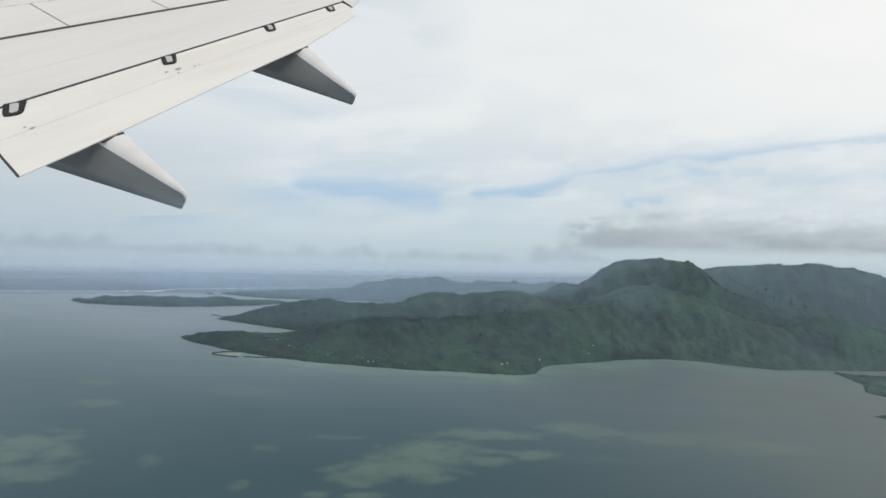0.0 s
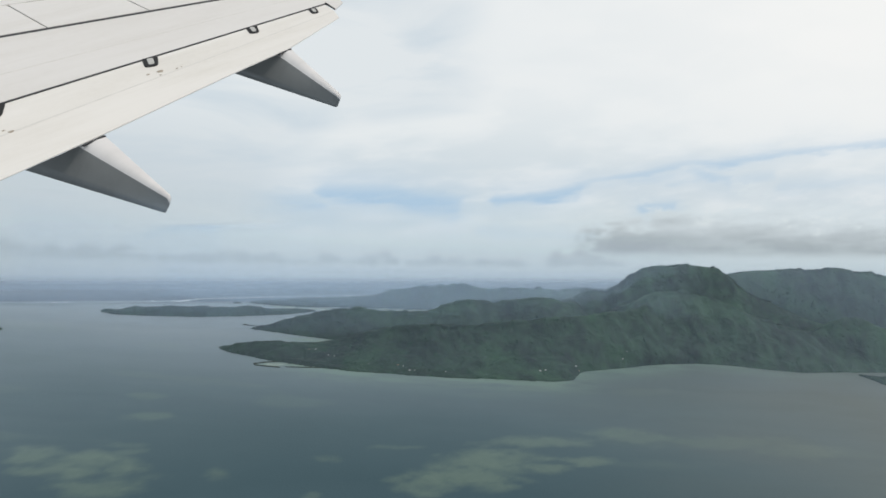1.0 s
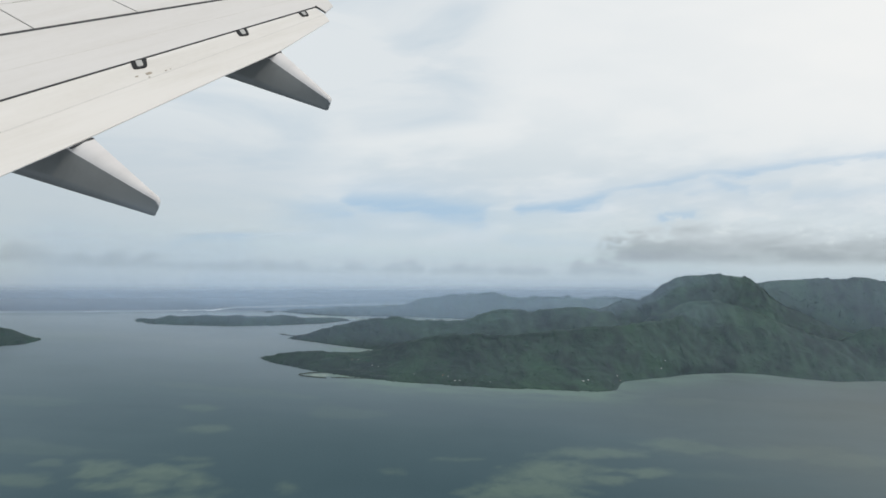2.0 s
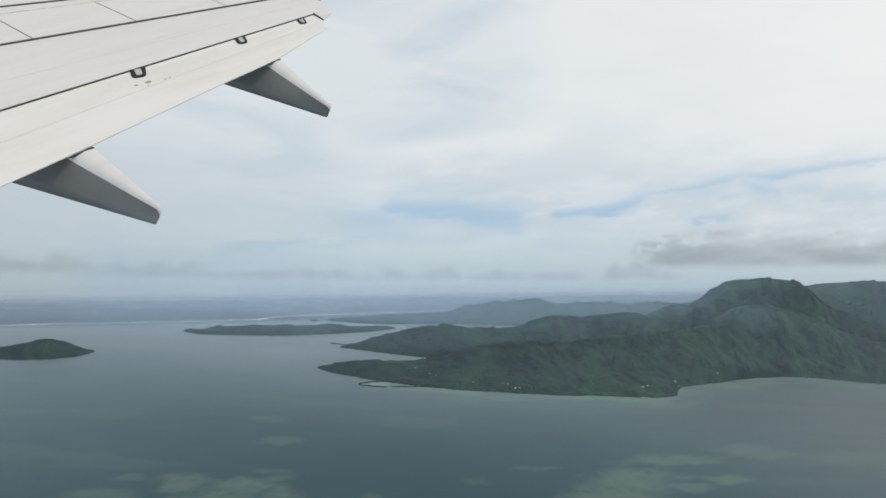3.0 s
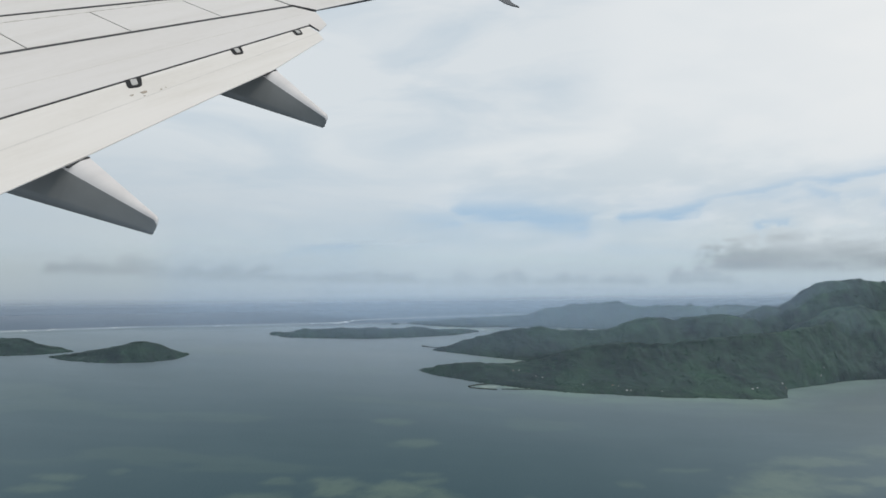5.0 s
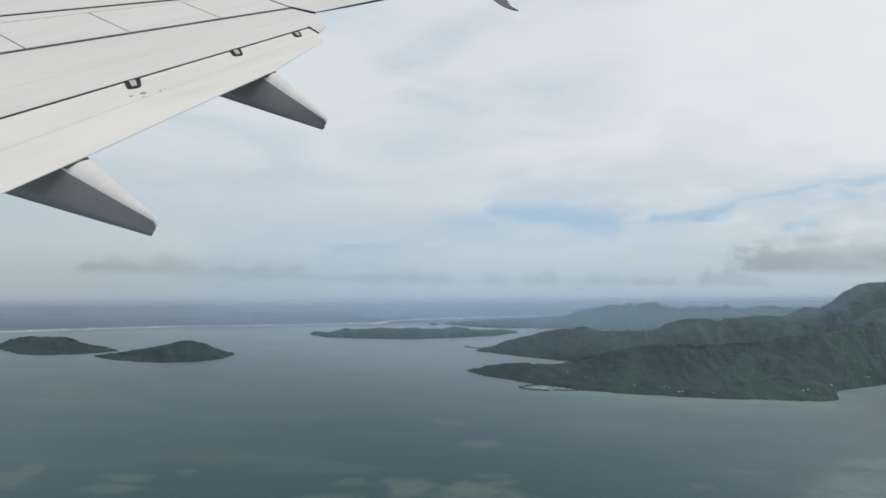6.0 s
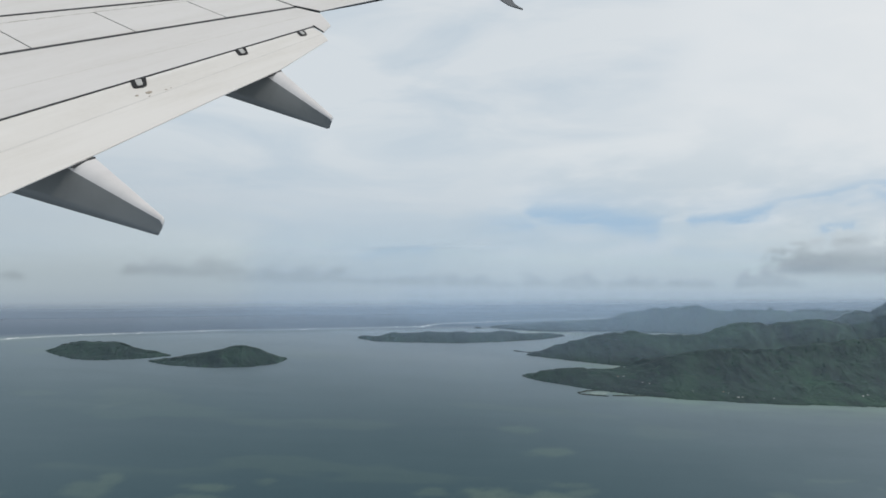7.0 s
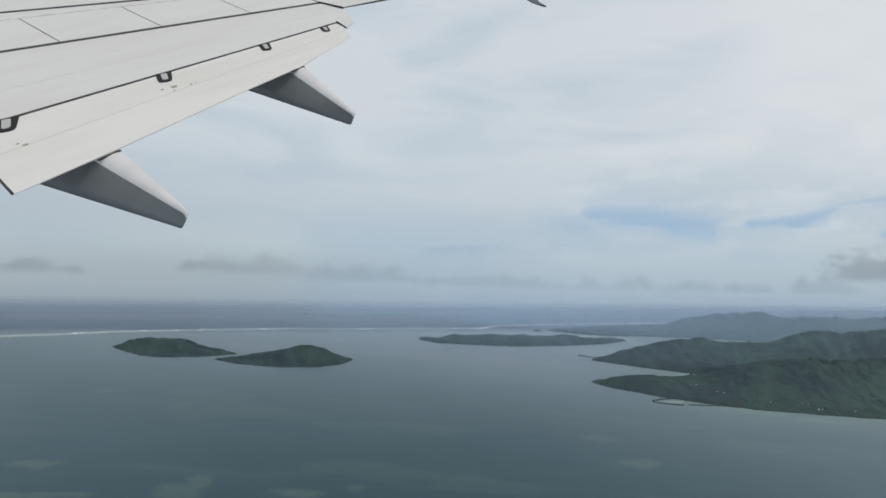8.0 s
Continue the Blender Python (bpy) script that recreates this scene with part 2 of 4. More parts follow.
# ------------------------------------------------------------------ land
class Land:
    """A piece of land from its coast line and its crest lines (x, y, height), with a width of fall for each crest."""

    def __init__(self, coast, crests, seed, rough=1.0, limit=1e9, climb=1.6, flat=0.0):
        self.flat = flat
        self.limit, self.climb = limit, climb
        self.coast, self.crests, self.seed, self.rough = coast, crests, seed, rough

    def height(self, x, y):
        wob = (fbm(x * 0.45, y * 0.45, self.seed + 40, 3) - 0.5) * 1.6
        d, _ = segments_distance(x, y, self.coast, True)
        d = np.where(inside(x, y, self.coast), d, -d) + wob * np.clip(d, 0.15, 1)
        shore = 0.45 * (1 - np.exp(-np.clip(d, 0, None) / 0.5))
        top = np.zeros(x.shape)
        wx, wy = x + 7 * fbm(x * 0.07, y * 0.07, self.seed + 60, 3), y + 7 * fbm(x * 0.07, y * 0.07, self.seed + 61, 3)
        spur = 1 - np.abs(2 * fbm(wx * 0.085, wy * 0.11, self.seed, 4, 0.45) - 1) * 2.0
        gully = 0.85 * (spur - 0.72) + 0.4 * (fbm(x * 0.3, y * 0.3, self.seed + 5, 4, 0.5) - 0.5)
        qx = x + 2.4 * (fbm(x * 0.09, y * 0.09, self.seed + 70, 4) - 0.5)
        qy = y + 2.4 * (fbm(x * 0.09, y * 0.09, self.seed + 71, 4) - 0.5)
        knoll = fbm(x * 0.14, y * 0.14, self.seed + 72, 3)
        for line, width, sharp in self.crests:
            dr, z = segments_distance(qx, qy, line, False)
            dr = np.clip(dr - self.flat, 0, None)
            z = z * (1 + 0.16 * (knoll - 0.5) * np.clip(dr / 2.0, 0.35, 1))
            fall = np.exp(-(dr / width) ** sharp)
            top = np.maximum(top, z * fall * np.clip(1 + gully * self.rough * np.clip(1.4 * dr / width, 0, 1) * 1.1, 0.4, 1.10))
        climb = 1 - np.exp(-np.clip(d, 0, None) / self.climb)
        h = np.maximum(shore, top * climb) + np.clip(d, 0, 1) * (fbm(x * 0.6, y * 0.6, self.seed + 9, 3) - 0.5) * 0.6 + np.clip(d, 0, 1) * np.clip(top, 0, 6) * 0.12 * (fbm(x * 0.75, y * 0.75, self.seed + 19, 3) - 0.5)
        return np.where(d > 0, np.maximum(h, 0.08), -0.4)


def land_object(name, land, step, clump, label, category="island"):
    """The ground sheet and the tree canopy on it, joined clump to clump."""
    xs = [p[0] for p in land.coast]
    ys = [p[1] for p in land.coast]
    gx = np.arange(min(xs) - 1.5, max(xs) + 1.5, step)
    gy = np.arange(min(ys) - 1.5, max(ys) + 1.5, step)
    X, Y = np.meshgrid(gx, gy)
    Z = land.height(X, Y)
    ny, nx = X.shape
    used = Z > 0
    idx = np.arange(nx * ny).reshape(ny, nx)
    cell = used[:-1, :-1] | used[1:, :-1] | used[:-1, 1:] | used[1:, 1:]
    f = np.stack([idx[:-1, :-1], idx[:-1, 1:], idx[1:, 1:], idx[1:, :-1]], -1)[cell]
    keep = np.unique(f)
    remap = np.full(nx * ny, -1)
    remap[keep] = np.arange(len(keep))
    verts = np.stack([X.ravel(), Y.ravel(), Z.ravel()], 1)[keep]
    root = new(name, None)
    ground = new("hillside", mesh_of("hillside", verts, remap[f], SOIL, True))
    ground.parent = root
    tagged(root, label, category)
    rng = np.random.default_rng(land.seed)
    n = int((max(xs) - min(xs)) * (max(ys) - min(ys)) / clump ** 2 * 2.6)
    CX, CY = rng.uniform(min(xs), max(xs), n), rng.uniform(min(ys), max(ys), n)
    CZ = land.height(CX, CY)
    ok = (CZ > 0.12) & (CY < land.limit)
    CX, CY, CZ = CX[ok], CY[ok], CZ[ok]
    steep = np.hypot(land.height(CX + 0.3, CY) - land.height(CX - 0.3, CY), land.height(CX, CY + 0.3) - land.height(CX, CY - 0.3)) / 0.6
    ok = rng.random(len(CX)) < np.sqrt(1 + steep ** 2) / 2.6
    crown_mesh(root, land, CX[ok], CY[ok], CZ[ok], clump, rng)
    return root


def crown_mesh(root, land, x, y, z, clump, rng):
    ang = np.arange(5) * 2 * np.pi / 5
    base = np.array([(math.cos(a), math.sin(a), -0.45) for a in ang] + [(0.72 * math.cos(a + 0.6), 0.72 * math.sin(a + 0.6), 0.35) for a in ang] + [(0, 0, 0.75)])
    tri = np.array([(i, (i + 1) % 5, 5 + i) for i in range(5)] + [((i + 1) % 5, 5 + (i + 1) % 5, 5 + i) for i in range(5)] + [(5 + i, 5 + (i + 1) % 5, 10) for i in range(5)])
    n = len(x)
    sx = ((land.height(x + 1.1, y) - land.height(x - 1.1, y)) / 2.4).clip(-1.6, 1.6)
    sy = ((land.height(x, y + 1.1) - land.height(x, y - 1.1)) / 2.4).clip(-1.6, 1.6)
    r = clump * rng.uniform(0.85, 1.35, n)
    v = base[None] * r[:, None, None] * rng.uniform(0.8, 1.2, (n, 11, 1))
    v[:, :, 2] *= rng.uniform(0.04, 0.10, (n, 1))
    v[:, :, 2] += sx[:, None] * v[:, :, 0] + sy[:, None] * v[:, :, 1]
    v += np.stack([x, y, z + r * 0.06], 1)[:, None]
    f = tri[None] + (np.arange(n) * 11)[:, None, None]
    me = mesh_of("tree_canopy", v.reshape(-1, 3), f.reshape(-1, 3), FOREST, True)
    up = np.stack([-sx, -sy, np.ones(n)], 1)
    up /= np.linalg.norm(up, axis=1, keepdims=True)
    lean = up[:, None] + 0.08 * base[None]
    lean /= np.linalg.norm(lean, axis=2, keepdims=True)
    me.normals_split_custom_set_from_vertices(lean.reshape(-1, 3).tolist())
    ob = new("tree_canopy", me)
    ob.parent = root
    tagged(ob, "dense dark green rainforest canopy", kind="stuff")


# the main island: its coast, then its crests (x, y, height), width and shape of their fall
FRONT_COAST = [(-58, 143.2), (-54.5, 140.9), (-48.6, 138.8), (-42.9, 136.8), (-32.4, 134.6), (-25.5, 133.6), (-14, 133.1), (-5, 132.8), (6, 133.2), (14, 133.5), (20, 133.6), (24.5, 135.0), (26.5, 138.6), (28, 140.4), (34, 142.4), (40, 144.4), (46, 146.8), (52, 148.4), (59, 149.6), (64, 149.8), (71, 149), (78, 147.8), (86, 147.2), (93, 148.4), (102, 149.4), (118, 151.6), (150, 153)]
BACK_COAST = [(150, 184), (80, 184), (50, 178), (36, 174), (20, 172), (-10, 170), (-25, 168), (-36, 165.5), (-46, 162.5), (-52.5, 159.3), (-54.3, 157.3), (-47.4, 155.8), (-40, 154), (-33, 152.8), (-30.5, 152), (-35, 150.3), (-43, 148.2), (-50, 146.6), (-56, 145)]
NEAR_RIDGE = ([(-57.3, 143.3, 1.0), (-54.2, 143.6, 1.6), (-49, 144.2, 2.2), (-43.7, 144.8, 2.2), (-39.6, 145.2, 1.7), (-36, 145.6, 1.4), (-31.4, 146, 2.0), (-27.5, 146.3, 3.1), (-23.6, 146.5, 4.8), (-19.6, 146.7, 5.8), (-14.2, 147, 6.8), (-8.8, 147.1, 7.3), (-1.8, 147.2, 7.4), (3.8, 147.4, 7.6), (8.6, 148, 8.5), (15, 148.2, 9.5), (22, 148.4, 10.4), (29, 148.8, 11.2), (36, 150.2, 11.9), (43, 153, 12.6), (48, 156, 13.4), (53, 159, 14.6)], 7.0, 1.35)
HEADLAND_RIDGE = ([(-53, 158.6, 0.6), (-51.2, 159.6, 1.0), (-48.4, 160.6, 2.1), (-44.2, 161, 3.1), (-40, 161, 4.2), (-37.2, 161, 4.9), (-30, 161, 5.8), (-25.7, 161, 6.2), (-21.2, 161, 5.5), (-15.4, 161, 6.1), (-9.4, 161, 6.1), (-6.6, 161, 7.2), (-3.9, 161, 8.7), (0.5, 161, 9.8), (5, 161, 9.9), (8.5, 161, 9.7), (14.5, 161, 10.8), (19, 161, 11.8), (21.2, 161, 11.9), (26.2, 161, 10.8), (30.6, 161.6, 10.6)], 6.0, 1.6)
SADDLE = ([(27.6, 165, 10.3), (30, 166, 10.7), (33, 166, 12.2), (35.5, 166, 13), (40.3, 166, 13.3)], 6.0, 1.6)
DOME = ([(41.6, 166, 15.0), (44, 166, 17.8), (47.5, 166, 19.6), (51, 166, 20.5), (58, 166, 21.3), (64.5, 166, 21.4), (68.5, 166, 20.9), (71.5, 166, 19.3), (74.5, 165.5, 17), (79, 165, 14.4), (86, 164, 11.8), (93, 163, 9.4), (101, 161, 7)], 6.2, 1.9)
FRONT_MASS = ([(43, 157, 12.5), (50, 159.5, 15), (58, 160.5, 15.6), (66, 160.5, 14.2), (74, 159.5, 11.6), (82, 158, 9.2), (90, 157, 7.6)], 8.5, 1.7)
BACK_MOUNTAIN = ([(66, 174, 17.6), (70.6, 174, 17.4), (74.5, 174, 17.6), (78.5, 174, 18.7), (83.8, 174, 19.1), (91, 174, 20.2), (99, 174, 20.9), (105.5, 174, 21.7), (110.4, 174, 21.1), (116.8, 174, 21.2), (120.1, 174, 20.2), (126.5, 174, 18.7), (148, 174, 14)], 5.5, 2.0)
FOOTHILLS = ([(90, 156.5, 7), (92.6, 157, 8.2), (96.5, 157, 10.6), (99.9, 157, 11.9), (104.9, 157, 12.3), (107.6, 157, 11.2), (111.5, 157, 9.9), (118, 157, 8.7), (145, 157, 6)], 4.5, 1.6)
MAIN = Land(FRONT_COAST + BACK_COAST, [NEAR_RIDGE, HEADLAND_RIDGE, SADDLE, DOME, FRONT_MASS, BACK_MOUNTAIN, FOOTHILLS], 3, 0.32, 182, 1.7, 0.2)
FAR = Land([(-95.2, 164.3), (-90, 162.6), (-80, 163.2), (-70, 164.2), (-58, 167), (-47, 170.5), (-40, 174.5), (-43, 176), (-52, 174.5), (-62, 171.8), (-75, 169.4), (-88, 167.4), (-95, 165.4)],
           [([(-94, 164.6, 0.9), (-87, 165.4, 1.8), (-78.6, 166, 2.2), (-68.4, 167.3, 2.5), (-57.8, 169.5, 2.2), (-48.3, 172, 1.7), (-42, 174.8, 0.9)], 3.2, 2.0)], 11)
RIDGE = Land([(-61, 179), (-52, 177.8), (-42, 178), (-34, 179.6), (-22, 181), (-5.5, 181.8), (10, 182), (40, 182), (70, 182), (70, 195), (20, 194), (-10, 193), (-30, 190), (-45, 185.5), (-56, 182)],
             [([(-59, 179.2, 0.3), (-56, 180, 0.5), (-41.4, 181.6, 1.6), (-33.2, 183.2, 1.7), (-24.9, 184.8, 2.6), (-19.9, 186.2, 4.5), (-11.5, 186.6, 5.6), (-2.9, 186.6, 6.5), (2.4, 186.6, 7.9), (6.5, 186.6, 6.9), (12, 186.6, 6.5), (17.7, 186.6, 7.0), (37, 186.6, 7.7), (65, 188, 7.4)], 5.5, 2.0),
              ([(-38, 180.2, 1.4), (-29, 181.4, 3.0), (-20, 182.2, 2.3)], 2.6, 2.0)], 17)
ISLE_A = Land([(-161, 146.6), (-157.7, 144.2), (-152.9, 142.3), (-148.3, 142.1), (-140.8, 143.9), (-134.4, 146.6), (-138, 148.8), (-146, 151.0), (-155, 151.2)],
              [([(-160, 146.8, 0.9), (-158.6, 147, 1.5), (-156.1, 147.2, 2.1), (-153.1, 147.4, 2.35), (-149, 147.4, 2.35), (-145.4, 147.4, 2.5), (-142.4, 147.2, 1.9), (-138.8, 147, 1.0), (-135.6, 146.8, 0.5)], 4.6, 2.4)], 23)
ISLE_B = Land([(-138.6, 143.0), (-135.3, 141.5), (-131.7, 140.7), (-123.6, 140.6), (-116.9, 142.0), (-111.4, 144.8), (-109.7, 147.9), (-114, 149.4), (-121, 149.4), (-130, 146.8)],
              [([(-137.4, 143.2, 0.4), (-133.7, 144, 0.9), (-130, 144.8, 1.6), (-127, 145.2, 2.2), (-124.7, 145.5, 2.5), (-121.1, 145.5, 3.4), (-118.9, 145.5, 3.6), (-115.7, 145.8, 2.8), (-112.6, 146.6, 1.8), (-110.4, 147.4, 0.8)], 4.4, 2.4)], 29)
CAPE = Land([(99.8, 147.6), (101.4, 144.8), (103.2, 141.2), (100.4, 136.9), (104, 134.9), (112, 133), (140, 132), (150, 148), (118, 147.4), (105, 147.2)],
            [([(104, 141, 0.8), (120, 141, 1.2), (145, 141, 1.2)], 6.0, 2.0)], 31)
ISLET = Land([(94.2, 124.2), (96.2, 123.1), (101, 123.0), (103, 124.5), (99, 125.6)], [([(96, 124.2, 0.4), (101, 124.3, 0.4)], 1.2, 2.0)], 37)
SKERRY = Land([(-64.9, 177.9), (-63.6, 177.4), (-62.3, 178.1), (-63.4, 178.6)], [([(-64.2, 178, 0.3), (-63, 178.1, 0.3)], 0.6, 2.0)], 41)


# ------------------------------------------------------------------ sea
EDGE_N = (-0.215, 0.977)
EDGE = 206.0
# shoals: x, y, half length, half width, turn, strength
NEAR_REEF = [(-3.7, 93.8, 8.6, 3.7, 0.12, 1.0), (-8.7, 90.0, 5.2, 2.2, 0.11, 0.9), (-13.4, 91.9, 2.2, 1.6, 0.11, 0.8), (3.5, 99.0, 8.7, 4.0, 0.12, 1), (10.1, 97.1, 5.7, 2.1, 0.12, 0.9), (18.0, 99.7, 5.9, 1.7, 0.12, 0.85),
             (1.8, 90.4, 3.5, 1.6, 0.11, 0.8), (11.6, 105.8, 11.4, 1.9, 0.13, 0.8), (28.0, 111.2, 7.7, 2.1, 0.13, 0.75), (30.7, 109.1, 9.8, 2.0, 0.13, 0.6), (47.7, 109.4, 15.6, 2.3, 0.13, 0.5), (61.3, 107.0, 8.9, 2.8, 0.12, 0.5),
             (-14.6, 84.4, 2.4, 1.1, 0.11, 0.7), (-6.5, 85.3, 3.3, 1.1, 0.11, 0.8)]
OUTER_REEF = [(-57.2, 86.8, 6.7, 3.4, 0.11, 0.8), (-62.7, 90.2, 4.0, 2.6, 0.12, 0.9), (-58.1, 95.8, 2.7, 1.4, 0.13, 0.55), (-58.8, 108.4, 4.2, 1.4, 0.1, 0.55), (-41.9, 91.2, 2.0, 1.5, 0.1, 0.6), (-27.1, 86.0, 1.5, 1.3, 0.11, 0.55),
              (-25.9, 97.0, 2.9, 1.1, 0.1, 0.5), (-15.4, 101.2, 4.4, 1.1, 0.1, 0.5), (15.6, 129.2, 5.6, 1.8, 0.12, 0.45), (40.4, 130.6, 6.5, 1.6, 0.15, 0.3)]
WEST_REEF = [(-73.1, 94.1, 4.2, 3.1, 0.06, 0.9), (-63.8, 92.3, 9.3, 3.2, 0.06, 1), (-69.6, 89.6, 4.9, 1.6, 0.06, 0.9), (-57.4, 91.1, 4.2, 2.2, 0.06, 0.9), (-59.3, 98.0, 3.2, 1.2, 0.07, 0.55), (-63.4, 117.0, 3.6, 1.2, 0.09, 0.45),
             (-83.1, 90.3, 4.8, 2.3, 0.06, 0.6), (-81.4, 95.2, 2.5, 1.1, 0.07, 0.5), (-127.4, 93.2, 2.9, 2.2, 0.06, 0.5), (-114.1, 91.9, 3.7, 1.2, 0.06, 0.6), (-149.7, 98.6, 4.4, 1.5, 0.11, 0.6), (-145.7, 91.6, 7.5, 0.9, 0.1, 0.6),
             (-126.1, 96.1, 1.7, 2.1, 0.1, 0.6), (-112.6, 95.0, 3.1, 1.3, 0.1, 0.7)]
# Shallow sand; the strength-1.5 inlet patches paint reflected sky into the water colour.
SHORE_SAND_SHEEN = [(-105.0, 97.0, 1.9, 1.0, 0.1, 0.5), (-151.7, 124.7, 4.7, 1.3, 0.15, 0.35), (-137.2, 120.7, 2.3, 1.2, 0.14, 0.35), (-163.9, 146.1, 3.3, 1.8, 0.19, 0.5), (-43, 135.2, 4.2, 1.1, 0.0, 1.6), (-36, 135.6, 5.6, 0.9, 0.0, 1.45),
              (-45, 176.6, 12, 1.2, 0.0, 1.5), (-12, 180.4, 12, 1.4, 0.05, 1.5), (-33, 152, 8, 1.2, 0.0, 1.5)]
HOLES = [(12.4, 102.6, 3.8, 1.2, 0.12), (19.9, 102.9, 3.1, 0.8, 0.12), (-77.1, 93.0, 1.5, 2.4, 0.06), (12.4, 99.0, 3.4, 1.0, 0.04)]


def sea_sheet():
    def steps(lo, hi, fine_lo, fine_hi, fine, coarse):
        a = np.arange(fine_lo, fine_hi, fine)
        grow = coarse * 1.35 ** np.arange(40)
        up = fine_hi + np.cumsum(grow)
        down = fine_lo - np.cumsum(grow)
        return np.concatenate([[lo], down[down > lo][::-1], a, up[up < hi], [hi]])

    us = steps(-2500, 2500, -250, 200, 0.55, 1.2)
    vs = np.concatenate([steps(-2500, 70, 70, 70.5, 0.5, 1.0)[:-1], np.arange(70.5, 212, 0.45), 212 + np.cumsum(0.8 * 1.12 ** np.arange(26))])
    U, V = np.meshgrid(us, vs)
    nx, ny = EDGE_N
    X, Y = ny * U + nx * V, -nx * U + ny * V
    Z = -np.clip(V - EDGE + 6, 0, None) ** 2 / 24
    rows, cols = X.shape
    idx = np.arange(rows * cols).reshape(rows, cols)
    f = np.stack([idx[:-1, :-1], idx[:-1, 1:], idx[1:, 1:], idx[1:, :-1]], -1).reshape(-1, 4)
    me = mesh_of("sea", np.stack([X.ravel(), Y.ravel(), Z.ravel()], 1), f, WATER, True)
    shoal = np.zeros(X.shape)
    ragged = fbm(X * 0.22, Y * 0.4, 5, 5, 0.6)
    broad = fbm(X * 0.04, Y * 0.09, 8, 4, 0.5)
    WX = X + 4.5 * (fbm(X * 0.11, Y * 0.2, 8, 4, 0.55) - 0.5)
    WY = Y + 2.6 * (fbm(X * 0.13, Y * 0.25, 9, 4, 0.55) - 0.5)

    def reach(cx, cy, rx, ry, a):
        dx, dy, rx, ry = WX - cx, WY - cy, 1.22 * rx, 1.22 * ry
        u, v = dx * math.cos(a) + dy * math.sin(a), -dx * math.sin(a) + dy * math.cos(a)
        return np.clip((1.0 - np.sqrt((u / rx) ** 2 + (v / ry) ** 2)) * 1.8 + (ragged - 0.5) * 1.7, 0, 1)

    for cx, cy, rx, ry, a, strength in NEAR_REEF + OUTER_REEF + WEST_REEF + SHORE_SAND_SHEEN:
        shoal = np.maximum(shoal, strength * reach(cx, cy, rx, ry, a) * np.clip(0.35 + 1.2 * ragged, 0, 1))
    for hole in HOLES:
        shoal = shoal * (1 - 0.85 * reach(*hole))
    coast, _ = segments_distance(X, Y, MAIN.coast, True)
    streaks = fbm(X * 0.12, Y * 0.5, 21, 5, 0.6)
    rim = np.exp(-(coast / 5.0) ** 2) * np.clip((X + 52) / 16, 0, 1) * np.clip((112 - X) / 60, 0, 1) * np.clip(2.6 * streaks - 0.6, 0.1, 1)
    wide = np.clip((fbm(X * 0.03, Y * 0.12, 77, 4) - 0.66) * 2, 0, 0.15)
    shoal = np.clip(shoal * 0.66 + wide, 0, 1)
    d, _ = segments_distance(X, Y, REEF_LINE, False)
    shoal = np.maximum(shoal, 0.55 * np.exp(-(d / 2.2) ** 2) * np.clip(0.3 + ragged, 0, 1))
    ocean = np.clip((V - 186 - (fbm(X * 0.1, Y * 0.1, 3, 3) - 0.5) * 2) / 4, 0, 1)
    surf = np.exp(-(d / 0.55) ** 2) * np.clip(0.3 + 1.1 * fbm(X * 0.12, Y * 0.12, 15, 4), 0, 1)
    # Mask of the brown water and its painted glare, stronger to the east.
    bay_tint = np.clip((X - 5 + 30 * (broad - 0.5)) / 80, 0, 1) * np.clip((175 - Y) / 20, 0, 1)
    # Mask of the painted sky reflection: grows with distance, mostly to the west.
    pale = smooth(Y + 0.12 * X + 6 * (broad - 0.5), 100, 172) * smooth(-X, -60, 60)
    bay_tint = bay_tint ** 1.5
    for name, data in (("far", smooth(V, 191, 205)), ("rim", np.clip(rim, 0, 1)), ("pale", pale), ("bay_tint", bay_tint), ("shoal", shoal), ("ocean", ocean), ("surf", surf)):
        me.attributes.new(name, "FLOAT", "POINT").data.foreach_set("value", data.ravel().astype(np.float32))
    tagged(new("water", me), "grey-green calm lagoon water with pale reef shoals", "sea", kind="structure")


REEF_LINE = [(-200, 143.5), (-184.8, 148.5), (-175, 151.8), (-165, 155.8), (-153.5, 159.2), (-128.7, 166), (-115.6, 168.5), (-89.6, 174.5), (-78.9, 177), (-73.5, 180.6), (-60.4, 184.4), (-39.4, 190.2), (-10, 197)]
sea_sheet()

for land, name, step, clump, label, cat in (
        (MAIN, "mountain_island", 0.45, 0.38, "large forested mountain island with steep dark green slopes", "island"),
        (FAR, "flat_island", 0.5, 0.42, "long low forested island in the lagoon", "island"),
        (RIDGE, "ridge_island", 0.6, 0.5, "distant hazy blue-green forested ridge", "island"),
        (ISLE_A, "round_island", 0.4, 0.4, "small dome-shaped forested island", "island"),
        (ISLE_B, "peaked_island", 0.4, 0.4, "small forested island with a low peak", "island"),
        (CAPE, "mangrove_cape", 0.5, 0.5, "low green mangrove cape by the bay", "cape"),
        (ISLET, "mangrove_islet", 0.3, 0.45, "tiny dark mangrove islet in the bay", "islet"),
        (SKERRY, "skerry", 0.3, 0.5, "tiny dark wooded skerry on the reef", "islet")):
    land_object(name, land, step, clump, label, cat)


# ------------------------------------------------------------------ wing
wing = new("airliner_wing", None)
wing.matrix_world = pose(-1237.96, 2981.72, 184.11, 17.575, -21.345, 48.285)
tagged(wing, "white airliner wing with flaps and grey flap track fairings", "aircraft wing")


